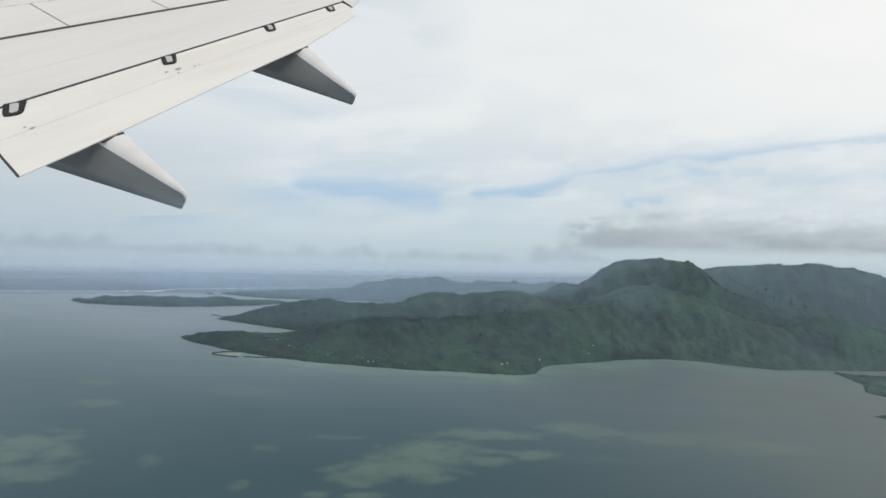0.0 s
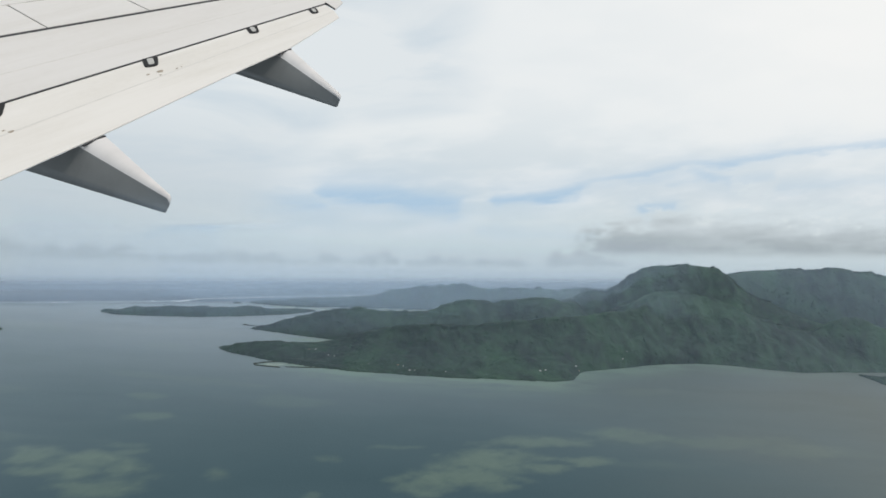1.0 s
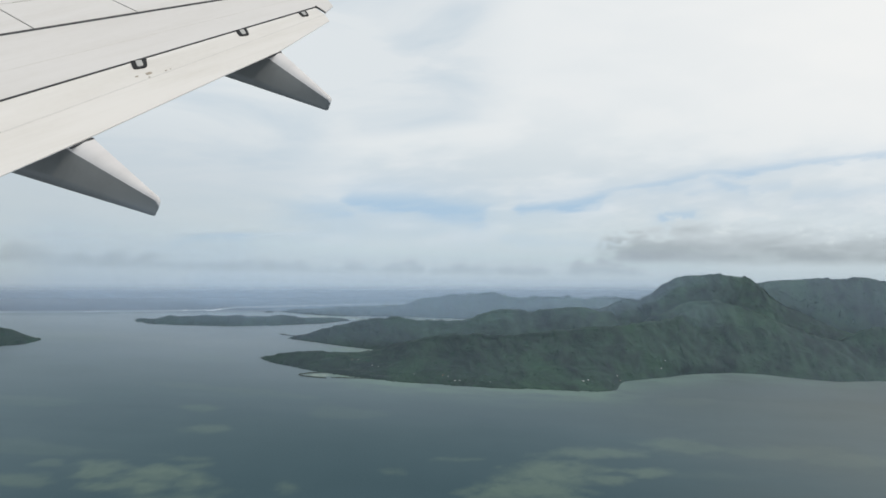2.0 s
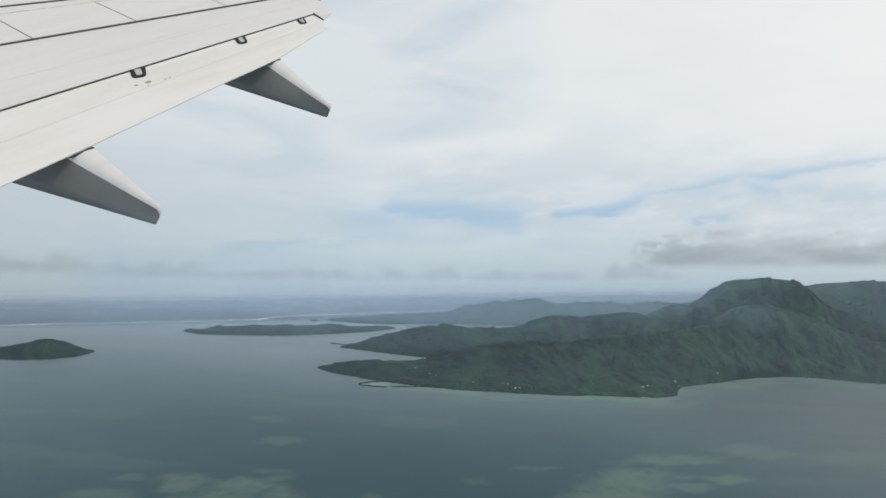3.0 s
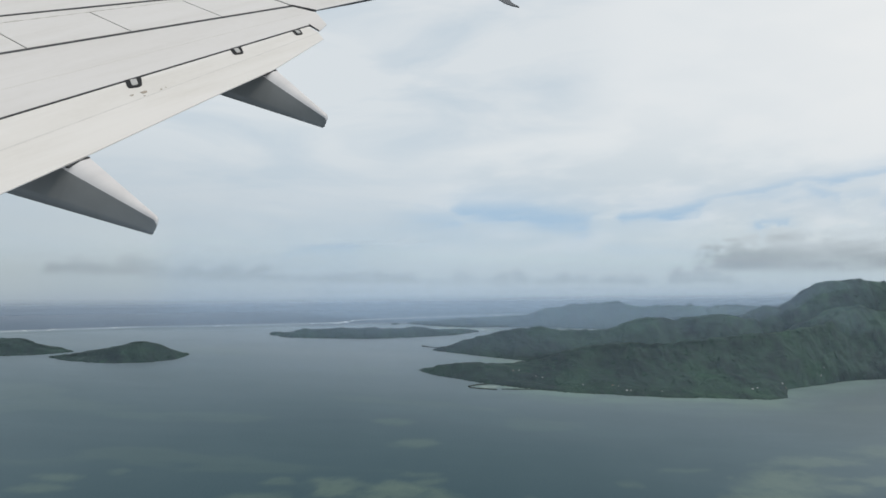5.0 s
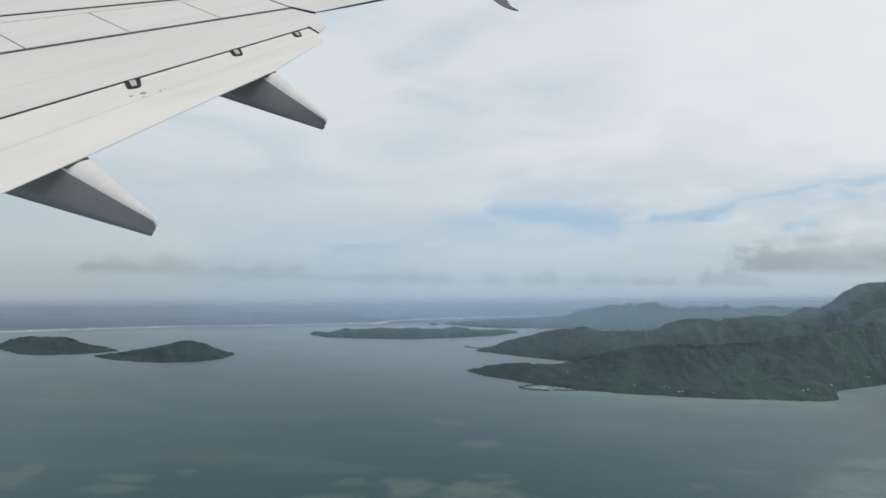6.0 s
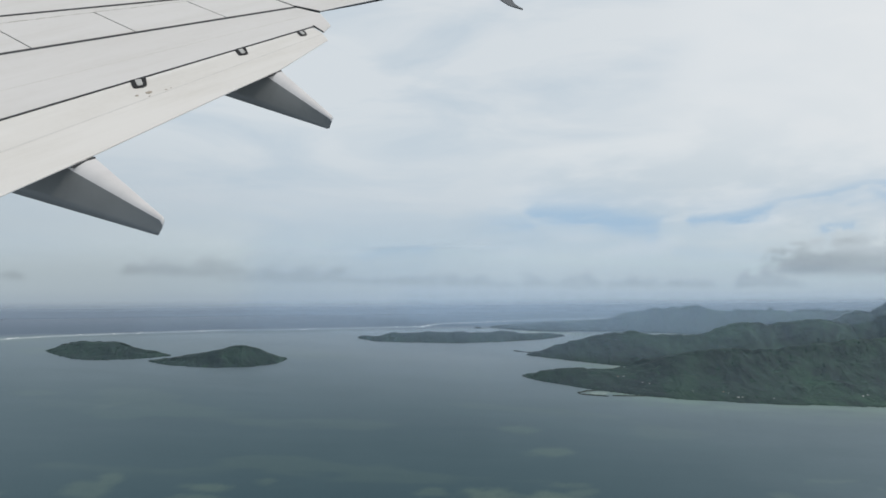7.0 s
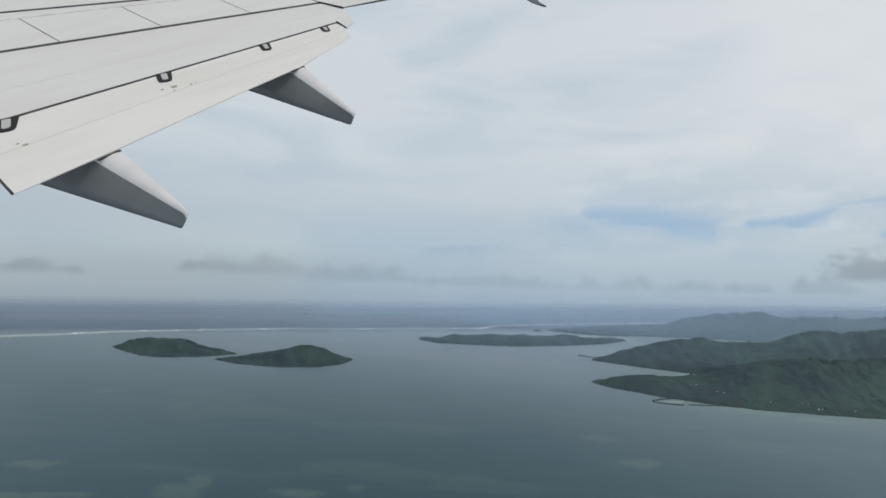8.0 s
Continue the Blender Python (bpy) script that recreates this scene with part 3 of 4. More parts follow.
def slab(name, outline, top, depth, mat, parent, label="", edge=4.0):
    bm = bmesh.new()
    upper = [bm.verts.new((x, y, top)) for x, y in outline]
    lower = [bm.verts.new((x, y, top - depth)) for x, y in outline]
    bm.faces.new(upper)
    bm.faces.new(lower[::-1])
    n = len(outline)
    for i in range(n):
        bm.faces.new((upper[i], lower[i], lower[(i + 1) % n], upper[(i + 1) % n]))
    bmesh.ops.bevel(bm, geom=[e for e in bm.edges], offset=edge, segments=2, affect="EDGES", profile=0.6)
    return part(name, bm, mat, parent, label)


def gap1(s):
    return 652 - 0.21 * (s + 200)


def crest_line(s):
    return 1105 - 0.34 * s


def hinge_line(s):
    return 1008 - 0.265 * s


# Dark slab under the panels: its colour supplies the shade seen through gaps.
slab("wing_box", [(-1700, 25), (1040, 38), (1200, 240), (1240, 420), (1717, 330), (2300, 240), (2400, 700), (-1700, 2600)], -25, 60, GAP_DARK, wing, "dark recess between wing panels")
slab("flap", [(-822, 20), (1075, 27), (1050, -70), (1000, -160), (542, -294), (184, -340), (-463, -440), (-842, -486)], 0, 4, FLAP_PAINT, wing, "off-white trailing edge flap with grime streaks", 1)
slab("fore_panel", [(-1700, 34), (1090, 46), (1097, 44), (1068, -60), (1176, -8), (1274, 172), (1238, gap1(1238) - 24), (-1700, gap1(-1700) - 26)], 0, 8, WING_PAINT, wing, "light grey painted fixed wing panel")
for a, b in ((-1700, -600), (-594, -128), (-122, 340), (346, 820), (826, 1240)):
    slab("spoiler", [(a, gap1(a) + 6), (b, gap1(b) + 6), (b, hinge_line(b)), (a, hinge_line(a))], 0, 20, WING_PAINT, wing)
slab("hinge_panel", [(-1700, hinge_line(-1700) + 3), (1240, hinge_line(1240) + 3), (1240, crest_line(1240)), (-1700, crest_line(-1700))], 0, 20, WING_PAINT, wing, "light grey panel ahead of the spoilers")
slab("wing_skin", [(-1700, crest_line(-1700) + 5), (1245, crest_line(1245) + 5), (2500, 800), (-1700, 2600)], 0, 20, WING_PAINT, wing)
slab("aileron", [(1252, gap1(1250) + 0), (1290, 204), (1717, 152), (2330, 70), (2330, 500), (1252, 640)], 0, 4, WING_PAINT, wing, "light grey painted aileron", 1)


# Dark strips laid along the gaps stand in for their shade.
slab("flap_end_gap", [(1094, 48), (1099, 46), (1071, -58), (1067, -57)], 3, 8, GAP_DARK, wing, "dark gap at the flap's outer end", 1)
slab("spoiler_end_gap", [(1242, 352), (1252, 352), (1298, 196), (1291, 194)], 3, 12, GAP_DARK, wing, "dark gap at the last spoiler's end", 2)
slab("gap_shade", [(-1650, 20), (1088, 31), (1088, 42), (-1650, 33)], 1, 10, GAP_DARK, wing, "dark strip for the shaded gap ahead of the flap", 1)
slab("gap_shade", [(-1650, gap1(-1650) - 24), (1238, gap1(1238) - 22), (1238, gap1(1238) + 5), (-1650, gap1(-1650) + 5)], -2, 10, GAP_DARK, wing, "dark strip for the shaded gap behind the spoilers", 1)
slab("panel_seam", [(-1650, 335), (1180, 190), (1180, 197), (-1650, 347)], 0.5, 2, SEAM_GREY, wing, "faint grey panel seam", 0.2)
slab("panel_seam", [(-815, -215), (1040, -75), (1040, -80), (-815, -224)], 0.5, 2, SEAM_GREY, wing, "faint grey panel seam", 0.2)
slab("panel_seam", [(-1650, 1660), (1240, 690), (1240, 712), (-1650, 1684)], 1.5, 8, GAP_DARK, wing, "dark spoiler hinge line", 1)
slab("flap_end_plate", [(-848, -478), (-840, -484), (-822, -262), (-830, -258)], 2, 8, GAP_DARK, wing, "dark inboard edge of the flap", 2)


def fairing(top, ridge, keel, tip_top, tip_ridge, tip_keel, nose_top, nose_keel):
    """A canoe body from its corners at the flap and at its blunt tail; the cap along the upper edge is painted lit,
    the side shaded.
    """
    T, R, K, t2, r2, k2, n1, n2 = (Vector(v) for v in (top, ridge, keel, tip_top, tip_ridge, tip_keel, nose_top, nose_keel))
    R, r2 = R.lerp(T, 0.25), r2.lerp(t2, 0.25)
    body = new("flap_track_fairing", None)
    body.parent = wing
    tagged(body, "grey canoe-shaped flap track fairing")
    steps = 10
    cap, side, back = [], [], []
    rows = []
    for i in range(steps + 1):
        u = i / steps
        belly = math.sin(math.pi * u) * 6
        a, b, c = T.lerp(t2, u), R.lerp(r2, u), K.lerp(k2, u)
        b1 = b.lerp(c, 0.12) + Vector((0, 0, 3))
        m1, m2 = b.lerp(c, 0.4) + Vector((0, 0, belly)), b.lerp(c, 0.75) + Vector((0, 0, belly * 0.6))
        o = a.lerp(c, 0.5) + Vector((8, 4, -45)) * (1 - 0.6 * u)
        rows.append((a, a.lerp(b, 0.5) + Vector((0, 0, 5)), b, b1, m1, m2, c, o))
    rows.append((n1, n1.lerp(n2, 0.1), n1.lerp(n2, 0.25), n1.lerp(n2, 0.35), n1.lerp(n2, 0.5), n1.lerp(n2, 0.75), n2, n1.lerp(n2, 0.5)))
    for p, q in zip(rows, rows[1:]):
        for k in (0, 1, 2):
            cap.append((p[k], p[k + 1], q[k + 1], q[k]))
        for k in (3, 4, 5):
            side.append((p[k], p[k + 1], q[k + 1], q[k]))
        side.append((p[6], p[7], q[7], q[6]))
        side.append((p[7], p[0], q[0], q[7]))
    for name, quads, mat, label in (("fairing_cap", cap, FAIRING_LIT, "upper face in its lit light grey"), ("fairing_side", side, FAIRING_SHADED, "side in its shaded dark grey")):
        bm = bmesh.new()
        seen = {}
        for q in quads:
            vs = []
            for c in q:
                key = tuple(round(v, 1) for v in c)
                if key not in seen:
                    seen[key] = bm.verts.new(c)
                if seen[key] not in vs:
                    vs.append(seen[key])
            if len(vs) > 2:
                bm.faces.new(vs)
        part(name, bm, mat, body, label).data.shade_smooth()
    return body


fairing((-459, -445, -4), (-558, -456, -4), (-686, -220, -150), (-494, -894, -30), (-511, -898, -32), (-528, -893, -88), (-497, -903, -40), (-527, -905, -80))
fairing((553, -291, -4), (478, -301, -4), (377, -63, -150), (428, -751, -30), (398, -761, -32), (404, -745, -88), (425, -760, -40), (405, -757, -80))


# Shadow under the flap's edge at each fairing, added as a dark strip.
for edge in ([(-552, -459), (-464, -448), (-459, -456), (-548, -467)], [(460, -310), (545, -298), (549, -305), (464, -318)]):
    slab("fairing_shade_strip", edge, 1, 6, GAP_DARK, wing, "dark strip for the shade between flap and fairing", 1)


def hinge_cover(s, c, k):
    """A dark cut-out in the flap's nose with the flap track's pale head in it."""
    def placed(pts):
        return [(s + x * k, c + 0.8 * y * k) for x, y in pts]

    root = slab("flap_track_slot", placed([(-16, 56), (48, 36), (50, 30), (14, -46), (2, -62), (-14, -66), (-40, -54), (-48, -42), (-40, -12)]), 4, 10, SLOT_DARK, wing, "dark flap track slot", 3)
    slab("track_head", placed([(-2, 34), (20, 26), (22, 20), (2, -34), (-6, -44), (-22, -42), (-26, -34)]), 7, 8, STEEL, root, "pale metal track head", 2)


for s, k in ((-655, 1.25), (2, 1.05), (560, 0.9), (962, 0.75)):
    hinge_cover(s + 2, 0.004 * s - 8, 0.95 * k)
for s, c, r in ((-22, -118, 15), (-74, -112, 8), (46, -140, 6), (-675, -205, 11), (-690, -180, 6), (70, -138, 4), (-40, -150, 5)):
    slab("grime_spot", [(s + r * math.cos(a) * (1.2 if a < 3 else 0.9), c + 0.8 * r * math.sin(a)) for a in (0.2, 1.1, 2.2, 3.3, 4.1, 5.3)], 1.2, 4, GRIME, wing, "brown grime spot", 0.4)


def grime_line(a, b, n, width):
    """A broken streak of dirt along a panel's edge."""
    rng = random.Random(n)
    for i in range(n):
        u = (i + rng.uniform(0, 0.5)) / n
        s, c = a[0] + u * (b[0] - a[0]), a[1] + u * (b[1] - a[1]) + rng.uniform(-6, 6)
        half, w = rng.uniform(14, 46), width * rng.uniform(0.5, 1.2)
        slope = (b[1] - a[1]) / (b[0] - a[0])
        slab("grime_streak", [(s - half, c - slope * half), (s, c - w), (s + half, c + slope * half), (s + 0.3 * half, c + w)], 0.8, 4, STREAK, wing, "thin grey dirt streak", 0.3)


grime_line((-500, 1140), (700, 818), 13, 5)


def winglet():
    left = [(2330, 70), (2520, -202), (2405, -332), (2367, -393), (2336, -456), (2329, -508), (2347, -557)]
    right = [(2560, 70), (2625, -278), (2480, -388), (2424, -436), (2384, -478), (2362, -518), (2337, -563)]
    bm = bmesh.new()
    rows = []
    for (a, b), (c, d) in zip(left, right):
        rows.append([bm.verts.new((a, b, 2)), bm.verts.new((c, d, 2)), bm.verts.new((c, d, -4)), bm.verts.new((a, b, -4))])
    for p, q in zip(rows, rows[1:]):
        for i in range(4):
            bm.faces.new((p[i], p[(i + 1) % 4], q[(i + 1) % 4], q[i]))
    bm.faces.new(rows[0])
    bm.faces.new(rows[-1][::-1])
    part("winglet_tip", bm, DARK_BLADE, wing, "dark curved pointed winglet tip")


winglet()


# ------------------------------------------------------------------ reef breakers, sea walls, houses
def breakers():
    rng = np.random.default_rng(5)
    verts, faces = [], []
    for p, q in zip(REEF_LINE, REEF_LINE[1:]):
        n = max(2, int(math.dist(p, q) / 0.5))
        for i in range(n):
            u = i / n
            x, y = p[0] + u * (q[0] - p[0]), p[1] + u * (q[1] - p[1])
            strong = math.exp(-((x + 78) / 2.2) ** 2) * 0.9 + 0.12 * math.exp(-((x + 160) / 14) ** 2) + 0.12 * math.exp(-((x + 64) / 10) ** 2)
            if rng.random() > 0.05 + strong:
                continue
            for _ in range(2):
                w, l = rng.uniform(0.05, 0.16) * (1 + 2.5 * strong), rng.uniform(0.4, 1.1)
                ox, oy = x + rng.uniform(-0.4, 0.4), y + rng.uniform(-0.5, 0.5)
                k = len(verts)
                z = 0.02 + rng.uniform(0, 0.05)
                verts += [(ox - l, oy - 0.2 * l, 0.01), (ox, oy - w, 0.01), (ox + l, oy + 0.2 * l, 0.01), (ox, oy + w, 0.01), (ox, oy, z + 0.06)]
                faces += [(k, k + 1, k + 4), (k + 1, k + 2, k + 4), (k + 2, k + 3, k + 4), (k + 3, k, k + 4)]
    tagged(new("reef_breakers", mesh_of("reef_breakers", verts, faces, FOAM)), "thin white line of surf on the outer reef", "surf", kind="stuff")


breakers()


def sea_wall(points, width, height, label):
    """A low bank of piled stones along a line, ragged in plan and height."""
    rng = random.Random(len(points) * 7 + int(points[0][0]))
    bm = bmesh.new()
    rows = []
    line = []
    for p, q in zip(points, points[1:]):
        n = max(2, int(math.dist(p, q) / 0.35))
        line += [(p[0] + (q[0] - p[0]) * i / n, p[1] + (q[1] - p[1]) * i / n) for i in range(n)]
    line.append(points[-1])
    for i, (x, y) in enumerate(line):
        a, b = line[max(i - 1, 0)], line[min(i + 1, len(line) - 1)]
        d = math.dist(a, b) or 1
        nx, ny = -(b[1] - a[1]) / d, (b[0] - a[0]) / d
        w = width * rng.uniform(0.7, 1.2)
        h = height * rng.uniform(0.6, 1.3)
        rows.append([bm.verts.new((x + nx * w * k, y + ny * w * k, z)) for k, z in ((-1, -0.2), (-0.55, h * 0.8), (0.1, h), (0.6, h * 0.7), (1, -0.2))])
    for p, q in zip(rows, rows[1:]):
        for i in range(4):
            bm.faces.new((p[i], q[i], q[i + 1], p[i + 1]))
    bmesh.ops.recalc_face_normals(bm, faces=bm.faces)
    me = bpy.data.meshes.new("sea_wall")
    bm.to_mesh(me)
    bm.free()
    me.materials.append(STONE)
    tagged(new("sea_wall", me), label, "sea wall", "sea walls of the fish pond")


sea_wall([(-42.2, 136.9), (-45.2, 136.1), (-47.4, 134.9), (-47.0, 134.3), (-44.5, 133.9), (-41.3, 133.7)], 0.22, 0.18, "dark stone sea wall bent round a pond")
sea_wall([(-40.2, 134.1), (-36.5, 134.3), (-33.5, 134.6), (-30.0, 135.0)], 0.2, 0.16, "straight dark stone sea wall along the shore")
sea_wall([(-56.6, 160.2), (-54.6, 159.7), (-52.4, 159.3)], 0.2, 0.18, "short dark stone pier off the headland")


def house(x, y, land, turn, roof_mat, label, k=1.0):
    z = float(land.height(np.array([[x]]), np.array([[y]]))[0, 0])
    root = new("house", None)
    root.matrix_world = pose(x, y, max(z, 0.1), 0, 0, turn)
    tagged(root, label, "house", "houses along the shore")
    k *= 0.33
    w, d, h = 0.46 * k, 0.3 * k, 0.5 * k
    bm = bmesh.new()
    bmesh.ops.create_cube(bm, size=1, matrix=Matrix.LocRotScale((0, 0, h / 2 - 0.05), None, (2 * w, 2 * d, h + 0.1)))
    part("wall", bm, HOUSE_WALL, root)
    bm = bmesh.new()
    e, r = 0.08 * k, 0.22 * k
    pts = [(-w - e, -d - e, h - 0.03), (w + e, -d - e, h - 0.03), (w + e, d + e, h - 0.03), (-w - e, d + e, h - 0.03), (-w - e, 0, h + r), (w + e, 0, h + r)]
    v = [bm.verts.new(q) for q in pts]
    for f in ((0, 1, 5, 4), (2, 3, 4, 5), (0, 4, 3), (1, 2, 5), (0, 3, 2, 1)):
        bm.faces.new([v[i] for i in f])
    part("roof", bm, roof_mat, root)
    for sx in (-0.5, 0.45):
        bm = bmesh.new()
        bmesh.ops.create_cube(bm, size=1, matrix=Matrix.LocRotScale((sx * w, -d - 0.004, h * 0.5), None, (0.14 * k, 0.02, 0.14 * k)))
        part("window", bm, GAP_DARK, root)


for i, (x, y, turn, k) in enumerate(((-12.7, 134.9, 8, 1.25), (-11.6, 135.3, -10, 0.9), (-15.4, 136.4, 20, 1.0), (-14.2, 136.2, 75, 0.8), (17.2, 137.4, 5, 1.2), (18.4, 137.6, 12, 1.0), (26.2, 140.7, -20, 1.15), (26.9, 140.2, 40, 0.8),
                                     (39.7, 146.4, 15, 0.9), (38.6, 145.4, -5, 1.0), (37.2, 145.0, 10, 0.8), (-35.0, 143.2, 12, 0.8), (-36.4, 142.9, -30, 0.7), (-31.6, 140.6, 25, 0.8), (-30.2, 140.2, 0, 0.7), (-22.0, 136.6, 12, 0.7), (-4.6, 135.2, 0, 0.7))):
    rusty = i % 5 == 2
    house(x, y - 0.55, MAIN, turn, RUST if rusty else TIN, "small pale house with a rusty roof by the shore" if rusty else "small white house with a tin roof by the shore", k)


# ------------------------------------------------------------------ haze sheets and clouds
def haze_sheet_material(name, colour, tint=0.5):
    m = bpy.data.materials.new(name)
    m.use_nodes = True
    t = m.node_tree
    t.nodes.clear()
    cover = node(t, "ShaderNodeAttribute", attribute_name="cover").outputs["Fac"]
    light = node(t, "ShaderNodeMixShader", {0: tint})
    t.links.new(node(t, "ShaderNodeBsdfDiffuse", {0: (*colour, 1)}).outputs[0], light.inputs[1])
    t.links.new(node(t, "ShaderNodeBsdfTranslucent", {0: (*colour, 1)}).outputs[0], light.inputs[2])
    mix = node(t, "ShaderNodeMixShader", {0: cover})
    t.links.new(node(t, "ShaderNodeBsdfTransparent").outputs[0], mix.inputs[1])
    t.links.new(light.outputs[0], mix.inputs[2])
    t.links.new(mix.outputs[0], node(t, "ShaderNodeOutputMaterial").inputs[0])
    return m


AERIAL_HAZE = haze_sheet_material("aerial_haze_sheet", (0.64, 0.81, 1.0))
HAZE = haze_sheet_material("sea_haze_sheet", (0.33, 0.40, 0.485))


def sky_material():
    m = bpy.data.materials.new("sky_backdrop")
    m.use_nodes = True
    t = m.node_tree
    t.nodes.clear()
    cover = node(t, "ShaderNodeAttribute", attribute_name="cover").outputs["Fac"]
    tone = node(t, "ShaderNodeAttribute", attribute_name="tone").outputs["Color"]
    mix = node(t, "ShaderNodeMixShader", {0: cover})
    t.links.new(node(t, "ShaderNodeBsdfTransparent").outputs[0], mix.inputs[1])
    t.links.new(node(t, "ShaderNodeEmission", {0: tone, 1: 1.0}).outputs[0], mix.inputs[2])
    t.links.new(mix.outputs[0], node(t, "ShaderNodeOutputMaterial").inputs[0])
    return m


SKY_SHEET = sky_material()


def curtain(name, us, zs, place, cover, mat, label, category):
    U, Z = np.meshgrid(us, zs)
    X, Y = place(U)
    rows, cols = U.shape
    idx = np.arange(rows * cols).reshape(rows, cols)
    f = np.stack([idx[:-1, :-1], idx[:-1, 1:], idx[1:, 1:], idx[1:, :-1]], -1).reshape(-1, 4)
    me = mesh_of(name, np.stack([X.ravel(), Y.ravel(), Z.ravel()], 1), f, mat, True)
    me.attributes.new("cover", "FLOAT", "POINT").data.foreach_set("value", np.clip(cover(U, Z), 0, 1).ravel().astype(np.float32))
    return tagged(new(name, me), label, category, kind="stuff")


def along(line):
    """Places along a polyline by the length from its start."""
    d = np.concatenate([[0], np.cumsum([math.dist(p, q) for p, q in zip(line, line[1:])])])
    xs, ys = np.array([p[0] for p in line]), np.array([p[1] for p in line])
    return d[-1], lambda U: (np.interp(U, d, xs), np.interp(U, d, ys))


# An upright translucent sheet, added to pale what lies behind it like haze.
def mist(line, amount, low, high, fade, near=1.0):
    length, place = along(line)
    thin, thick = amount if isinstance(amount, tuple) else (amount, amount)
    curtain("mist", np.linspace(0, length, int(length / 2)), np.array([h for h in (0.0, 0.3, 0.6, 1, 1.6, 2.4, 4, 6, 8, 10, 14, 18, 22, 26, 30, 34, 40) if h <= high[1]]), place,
            lambda U, Z: (thin + (thick - thin) * (U / length) ** 4) * smooth(Z, *low) * (1 - smooth(Z / np.interp(U / length, [0.0, 0.45, 0.62, 1.0], [near, near, 1.0, 1.0]), *high)) * smooth(U, 0, fade) * (1 - smooth(U, length - fade, length)), AERIAL_HAZE, "thin pale sheet imitating haze in front of the hills", "mist")


# Sheets added between the ridges imitate aerial haze that grows with distance.
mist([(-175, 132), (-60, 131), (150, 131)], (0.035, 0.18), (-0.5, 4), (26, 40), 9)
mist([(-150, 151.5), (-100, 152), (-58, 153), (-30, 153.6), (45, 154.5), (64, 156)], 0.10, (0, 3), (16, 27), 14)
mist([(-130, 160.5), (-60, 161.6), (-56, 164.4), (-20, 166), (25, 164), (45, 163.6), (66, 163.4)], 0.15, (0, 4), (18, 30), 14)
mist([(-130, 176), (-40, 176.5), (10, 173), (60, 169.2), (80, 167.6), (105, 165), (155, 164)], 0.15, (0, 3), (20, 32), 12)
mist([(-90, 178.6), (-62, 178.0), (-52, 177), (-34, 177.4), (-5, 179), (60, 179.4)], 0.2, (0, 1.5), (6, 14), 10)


def sheet_place(v):
    nx, ny = EDGE_N
    return lambda U: (ny * U + nx * v, -nx * U + ny * v)


# translucent sheet added to imitate haze over the far sea and blur its edge
curtain("sea_haze_sheet", np.linspace(-330, 330, 60), np.arange(-3, 9, 0.3), sheet_place(203.5), lambda U, Z: 0.75 * (1 - smooth(Z, 0.6, 4.2)), HAZE, "added sheet imitating pale haze over the far sea", "haze")

WEST_GAPS = (([(-50, 16.2), (-36, 16.9)], 1.6, 0.9), ([(-34, 24.6), (-14, 26.0), (2, 25.2)], 2.3, 0.95), ([(-10, 31), (2, 29.4)], 1.0, 0.45), ([(6, 28.6), (24, 28.6), (34, 27.0), (46, 25.6)], 2.2, 1.15), ([(48, 25), (64, 24.6)], 1.3, 0.35))
EAST_GAPS = (([(61, 28.4), (70, 29.2), (78, 30.2), (92, 33.2)], 1.5, 1.0), ([(92, 34), (113, 39.2), (134, 43.6), (160, 47.6), (183, 51.5), (240, 60)], 1.0, 0.8), ([(136, 42), (145, 40.2), (153, 38.6)], 1.5, 0.7), ([(112, 37), (136, 41)], 1.6, 0.5), ([(117, 27.6), (130, 28.2)], 1.1, 0.75), ([(150, 38.4), (172, 42)], 1.3, 0.35),
             ([(176, 38), (200, 40), (240, 42)], 1.6, 0.3), ([(56, 17), (96, 15.4)], 1.2, 0.3), ([(-20, 20), (20, 18.5)], 1.2, 0.2))


# low clouds: place, half width, base, height
PUFFS = ((-172, 14, 7.6, 4.4), (-150, 10, 7.2, 3.0), (-106, 11, 8.2, 3.6), (-95, 11, 7.8, 5.6), (-82, 10, 6.6, 3.8), (-64, 14, 6.0, 4.2), (-46, 8, 5.6, 2.6), (-30, 10, 5.4, 4.0), (-17, 8, 5.2, 2.8), (3, 11, 5.0, 2.8), (21, 7, 4.8, 4.0), (46, 15, 4.6, 3.6), (66, 10, 4.6, 2.6), (94, 11, 4.8, 5.6), (106, 9, 4.8, 3.6))
BANK = ((112, 24, 10.5, 8), (134, 36, 8.6, 15), (160, 32, 9.0, 20), (176, 26, 10, 19), (196, 36, 8.8, 17), (226, 38, 9, 21), (258, 34, 9, 20))


def puff_cover(U, Z):
    lump = fbm(U * 0.22, Z * 0.3, 91, 5, 0.55)
    broad = fbm(U * 0.06, Z * 0.16, 93, 5, 0.55)
    fine = fbm(U * 0.5, Z * 0.8, 95, 4, 0.55)
    total = np.zeros(U.shape)
    for group, strength, soft, lump in ((PUFFS, 0.52, 1.9, lump), (BANK, 0.98, 7.5, broad)):
        for u0, w, base, tall in group:
            r = np.clip(1 - ((U - u0) / (1.15 * w)) ** 2, 0, 1)
            top = base + 1.35 * tall * np.sqrt(r) * (0.3 + 1.3 * lump)
            k = smooth(top - Z + (fine - 0.5) * 1.2 * soft, -0.3, 1.2 * soft) * smooth(Z - base + (lump - 0.5) * 1.2, -1.0, 0.5 + 0.5 * soft) * smooth(r, 0, 0.4)
            total = np.maximum(total, strength * k * (0.4 + 0.8 * lump + 0.3 * fine))
    return total


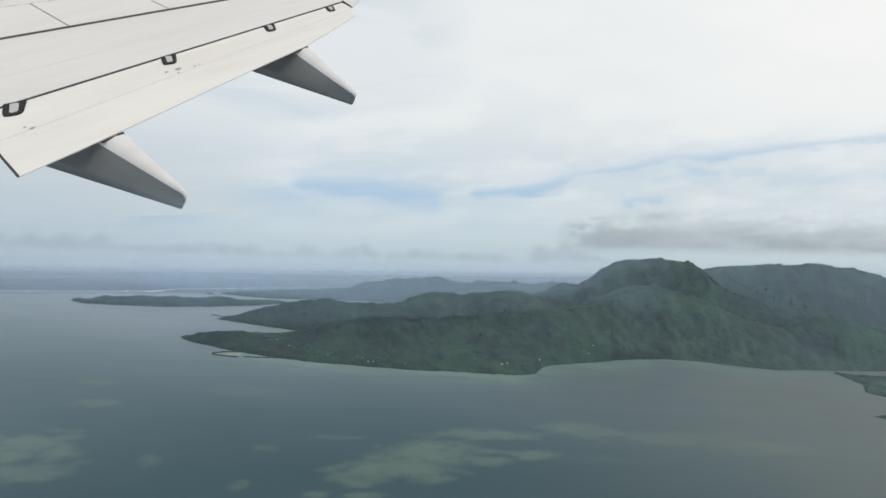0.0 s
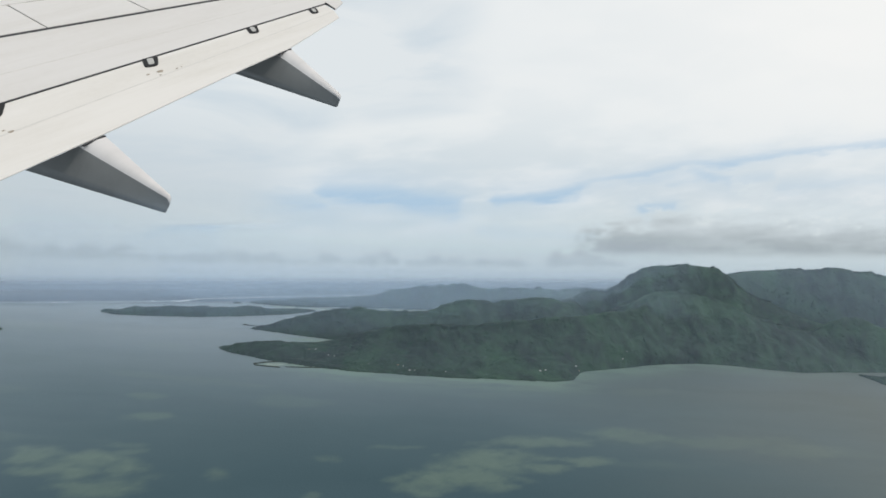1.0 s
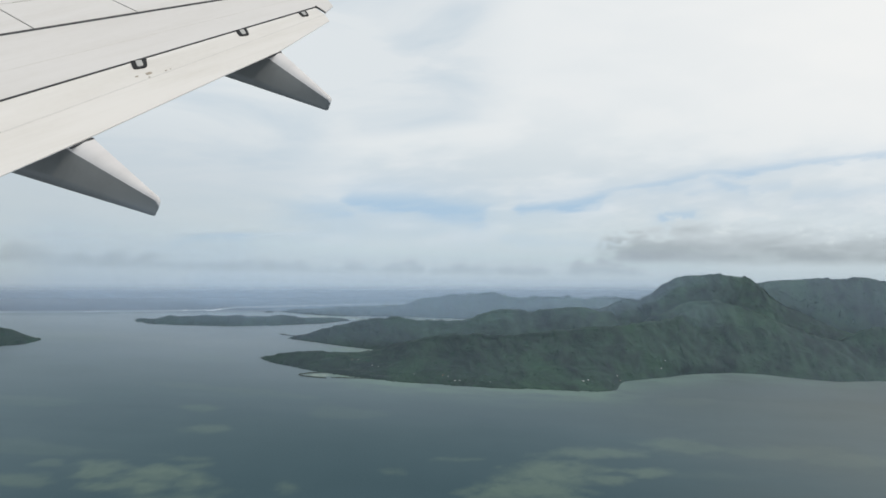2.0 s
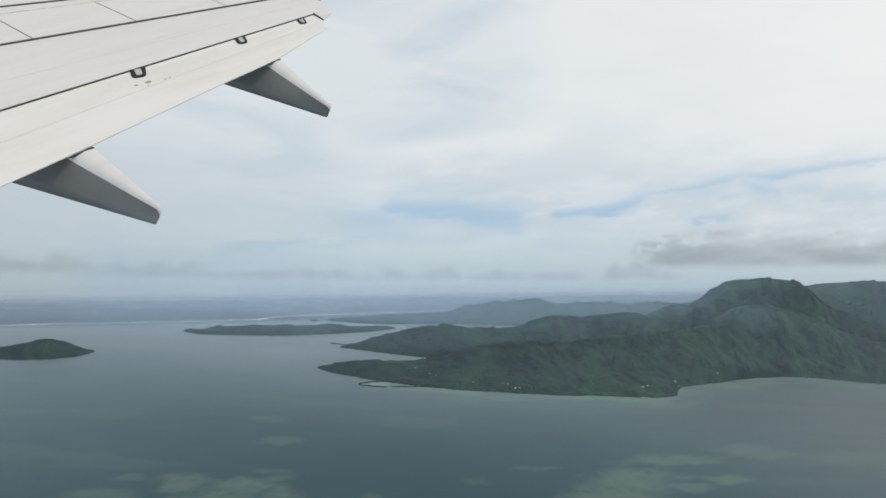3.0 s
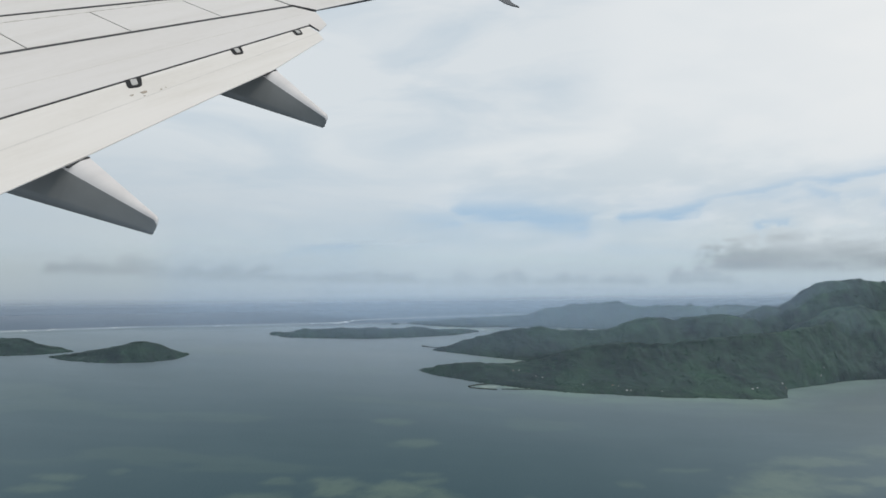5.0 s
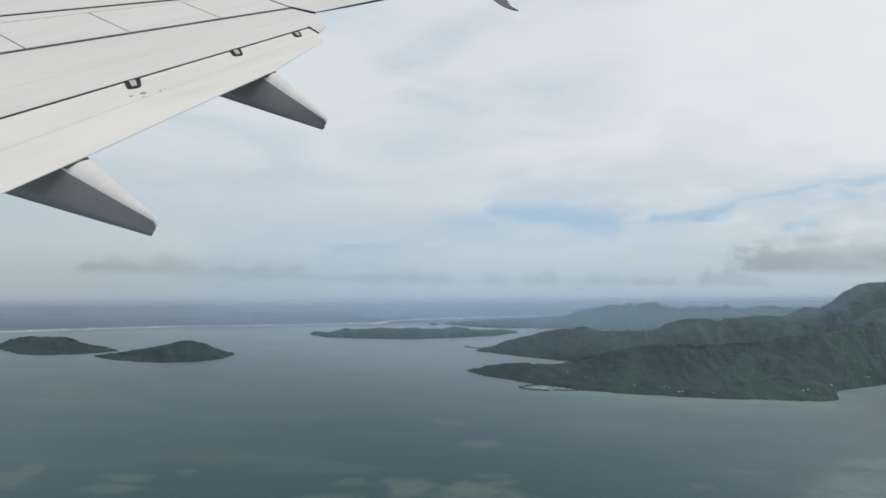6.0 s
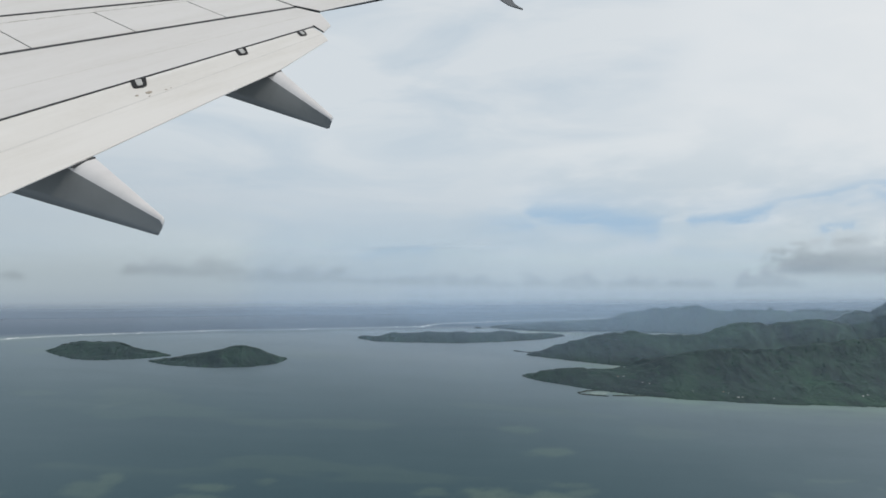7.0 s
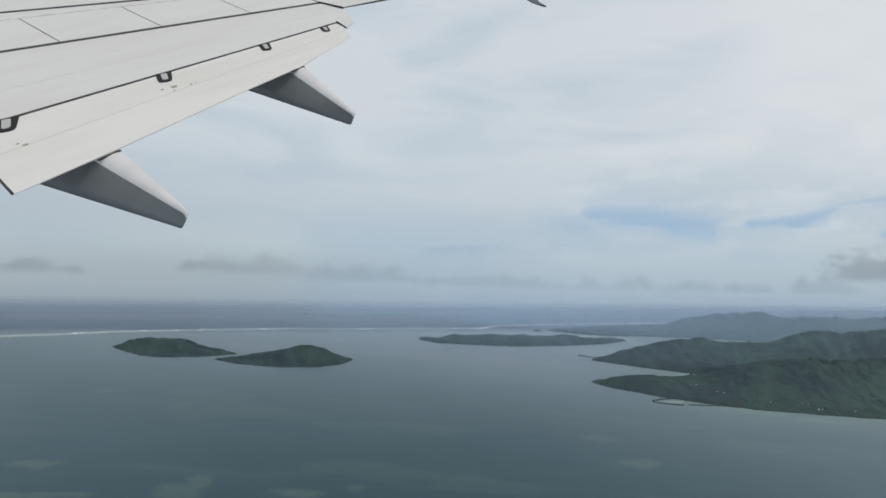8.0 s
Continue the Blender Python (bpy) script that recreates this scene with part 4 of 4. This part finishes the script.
def blend(a, b, k):
    return a + (np.array(b) - a) * np.clip(k, 0, 1)[..., None]


def sky_tone(U, Z):
    """The colour of the sky over the horizon: haze, high white cloud, blue gaps, grey low clouds."""
    high = (Z + 2.4) / 224
    hs = [h for h, _ in SKY_STOPS]
    tone = np.stack([np.interp(high, hs, [c[k] for _, c in SKY_STOPS]) for k in range(3)], -1)
    wisp = fbm(U * 0.026 + 3, Z * 0.10 - U * 0.011, 51, 6, 0.55)
    fine = fbm(U * 0.06, Z * 0.30 - U * 0.03, 57, 6, 0.55)
    lumps = fbm(U * 0.02, Z * 0.05, 63, 5, 0.5)
    white = smooth(wisp * 0.65 + fine * 0.35, 0.38, 0.66)
    tone = blend(tone, (0.76, 0.795, 0.81), 0.5 * white * smooth(Z, 8, 24))
    tone = blend(tone, (0.515, 0.605, 0.665), 0.42 * smooth(1 - wisp * 0.5 - lumps * 0.5, 0.46, 0.68) * smooth(Z, 12, 30) * (1 - 0.55 * smooth(Z, 34, 70)))
    tone = blend(tone, (0.50, 0.605, 0.68), 0.42 * smooth(Z, 12, 20) * (1 - smooth(Z + 6 * (wisp - 0.5), 27, 36)) * (1 - smooth(U, 40, 130)) * smooth(1 - fine, 0.32, 0.62))
    tone = blend(tone, (0.78, 0.81, 0.83), 0.4 * smooth(Z, 38, 75))
    blue = np.zeros(U.shape)
    warp_u, warp_z = U + (wisp - 0.5) * 14, Z + (fine - 0.5) * 5 + (wisp - 0.5) * 2
    for line, w, deep in WEST_GAPS + EAST_GAPS:
        d, _ = segments_distance(warp_u, warp_z, line, False)
        blue = np.maximum(blue, 0.9 * deep * np.exp(-(d / (w * 2.1)) ** 2) * (0.35 + 1.2 * fine))
        blue = np.maximum(blue, 0.34 * deep * np.exp(-(d / (w * 4.6)) ** 2))
    tone = blend(tone, (0.40, 0.55, 0.70), blue)
    tone = blend(tone, (0.90, 0.90, 0.885), 0.6 * smooth(U, 20, 220) * smooth(Z, 30, 100))
    grey = np.array((0.36, 0.412, 0.442)) + np.array((0.26, 0.285, 0.30)) * smooth(Z + 9 * (fine - 0.5) + 8 * (wisp - 0.5), 11, 29)[..., None]
    tone = blend(tone, grey, puff_cover(U, Z))
    return tone * (1 - 0.2 * smooth(-U, -10, 120) * (1 - smooth(Z, 22, 50)))[..., None]


def sky_cover(U, Z):
    left = np.interp(Z, [17, 19, 47, 58, 150], [-60, -30, -24, 30, 34])
    return np.maximum(smooth(U - left, 0, 30), 1 - smooth(Z, 8.5, 18))


us, zs = np.arange(-360, 360, 0.8), np.concatenate([np.arange(-14, 60, 0.4), np.arange(60, 160, 1.6)])
backdrop = curtain("sky_backdrop", us, zs, sheet_place(214.0), sky_cover, SKY_SHEET, "pale cloudy sky with blue gaps and low grey clouds", "sky")
tones = sky_tone(*np.meshgrid(us, zs)).reshape(-1, 3)
backdrop.data.attributes.new("tone", "FLOAT_COLOR", "POINT").data.foreach_set("color", np.concatenate([tones, np.ones((len(tones), 1))], 1).ravel().astype(np.float32))
tagged(backdrop, kind="structure")
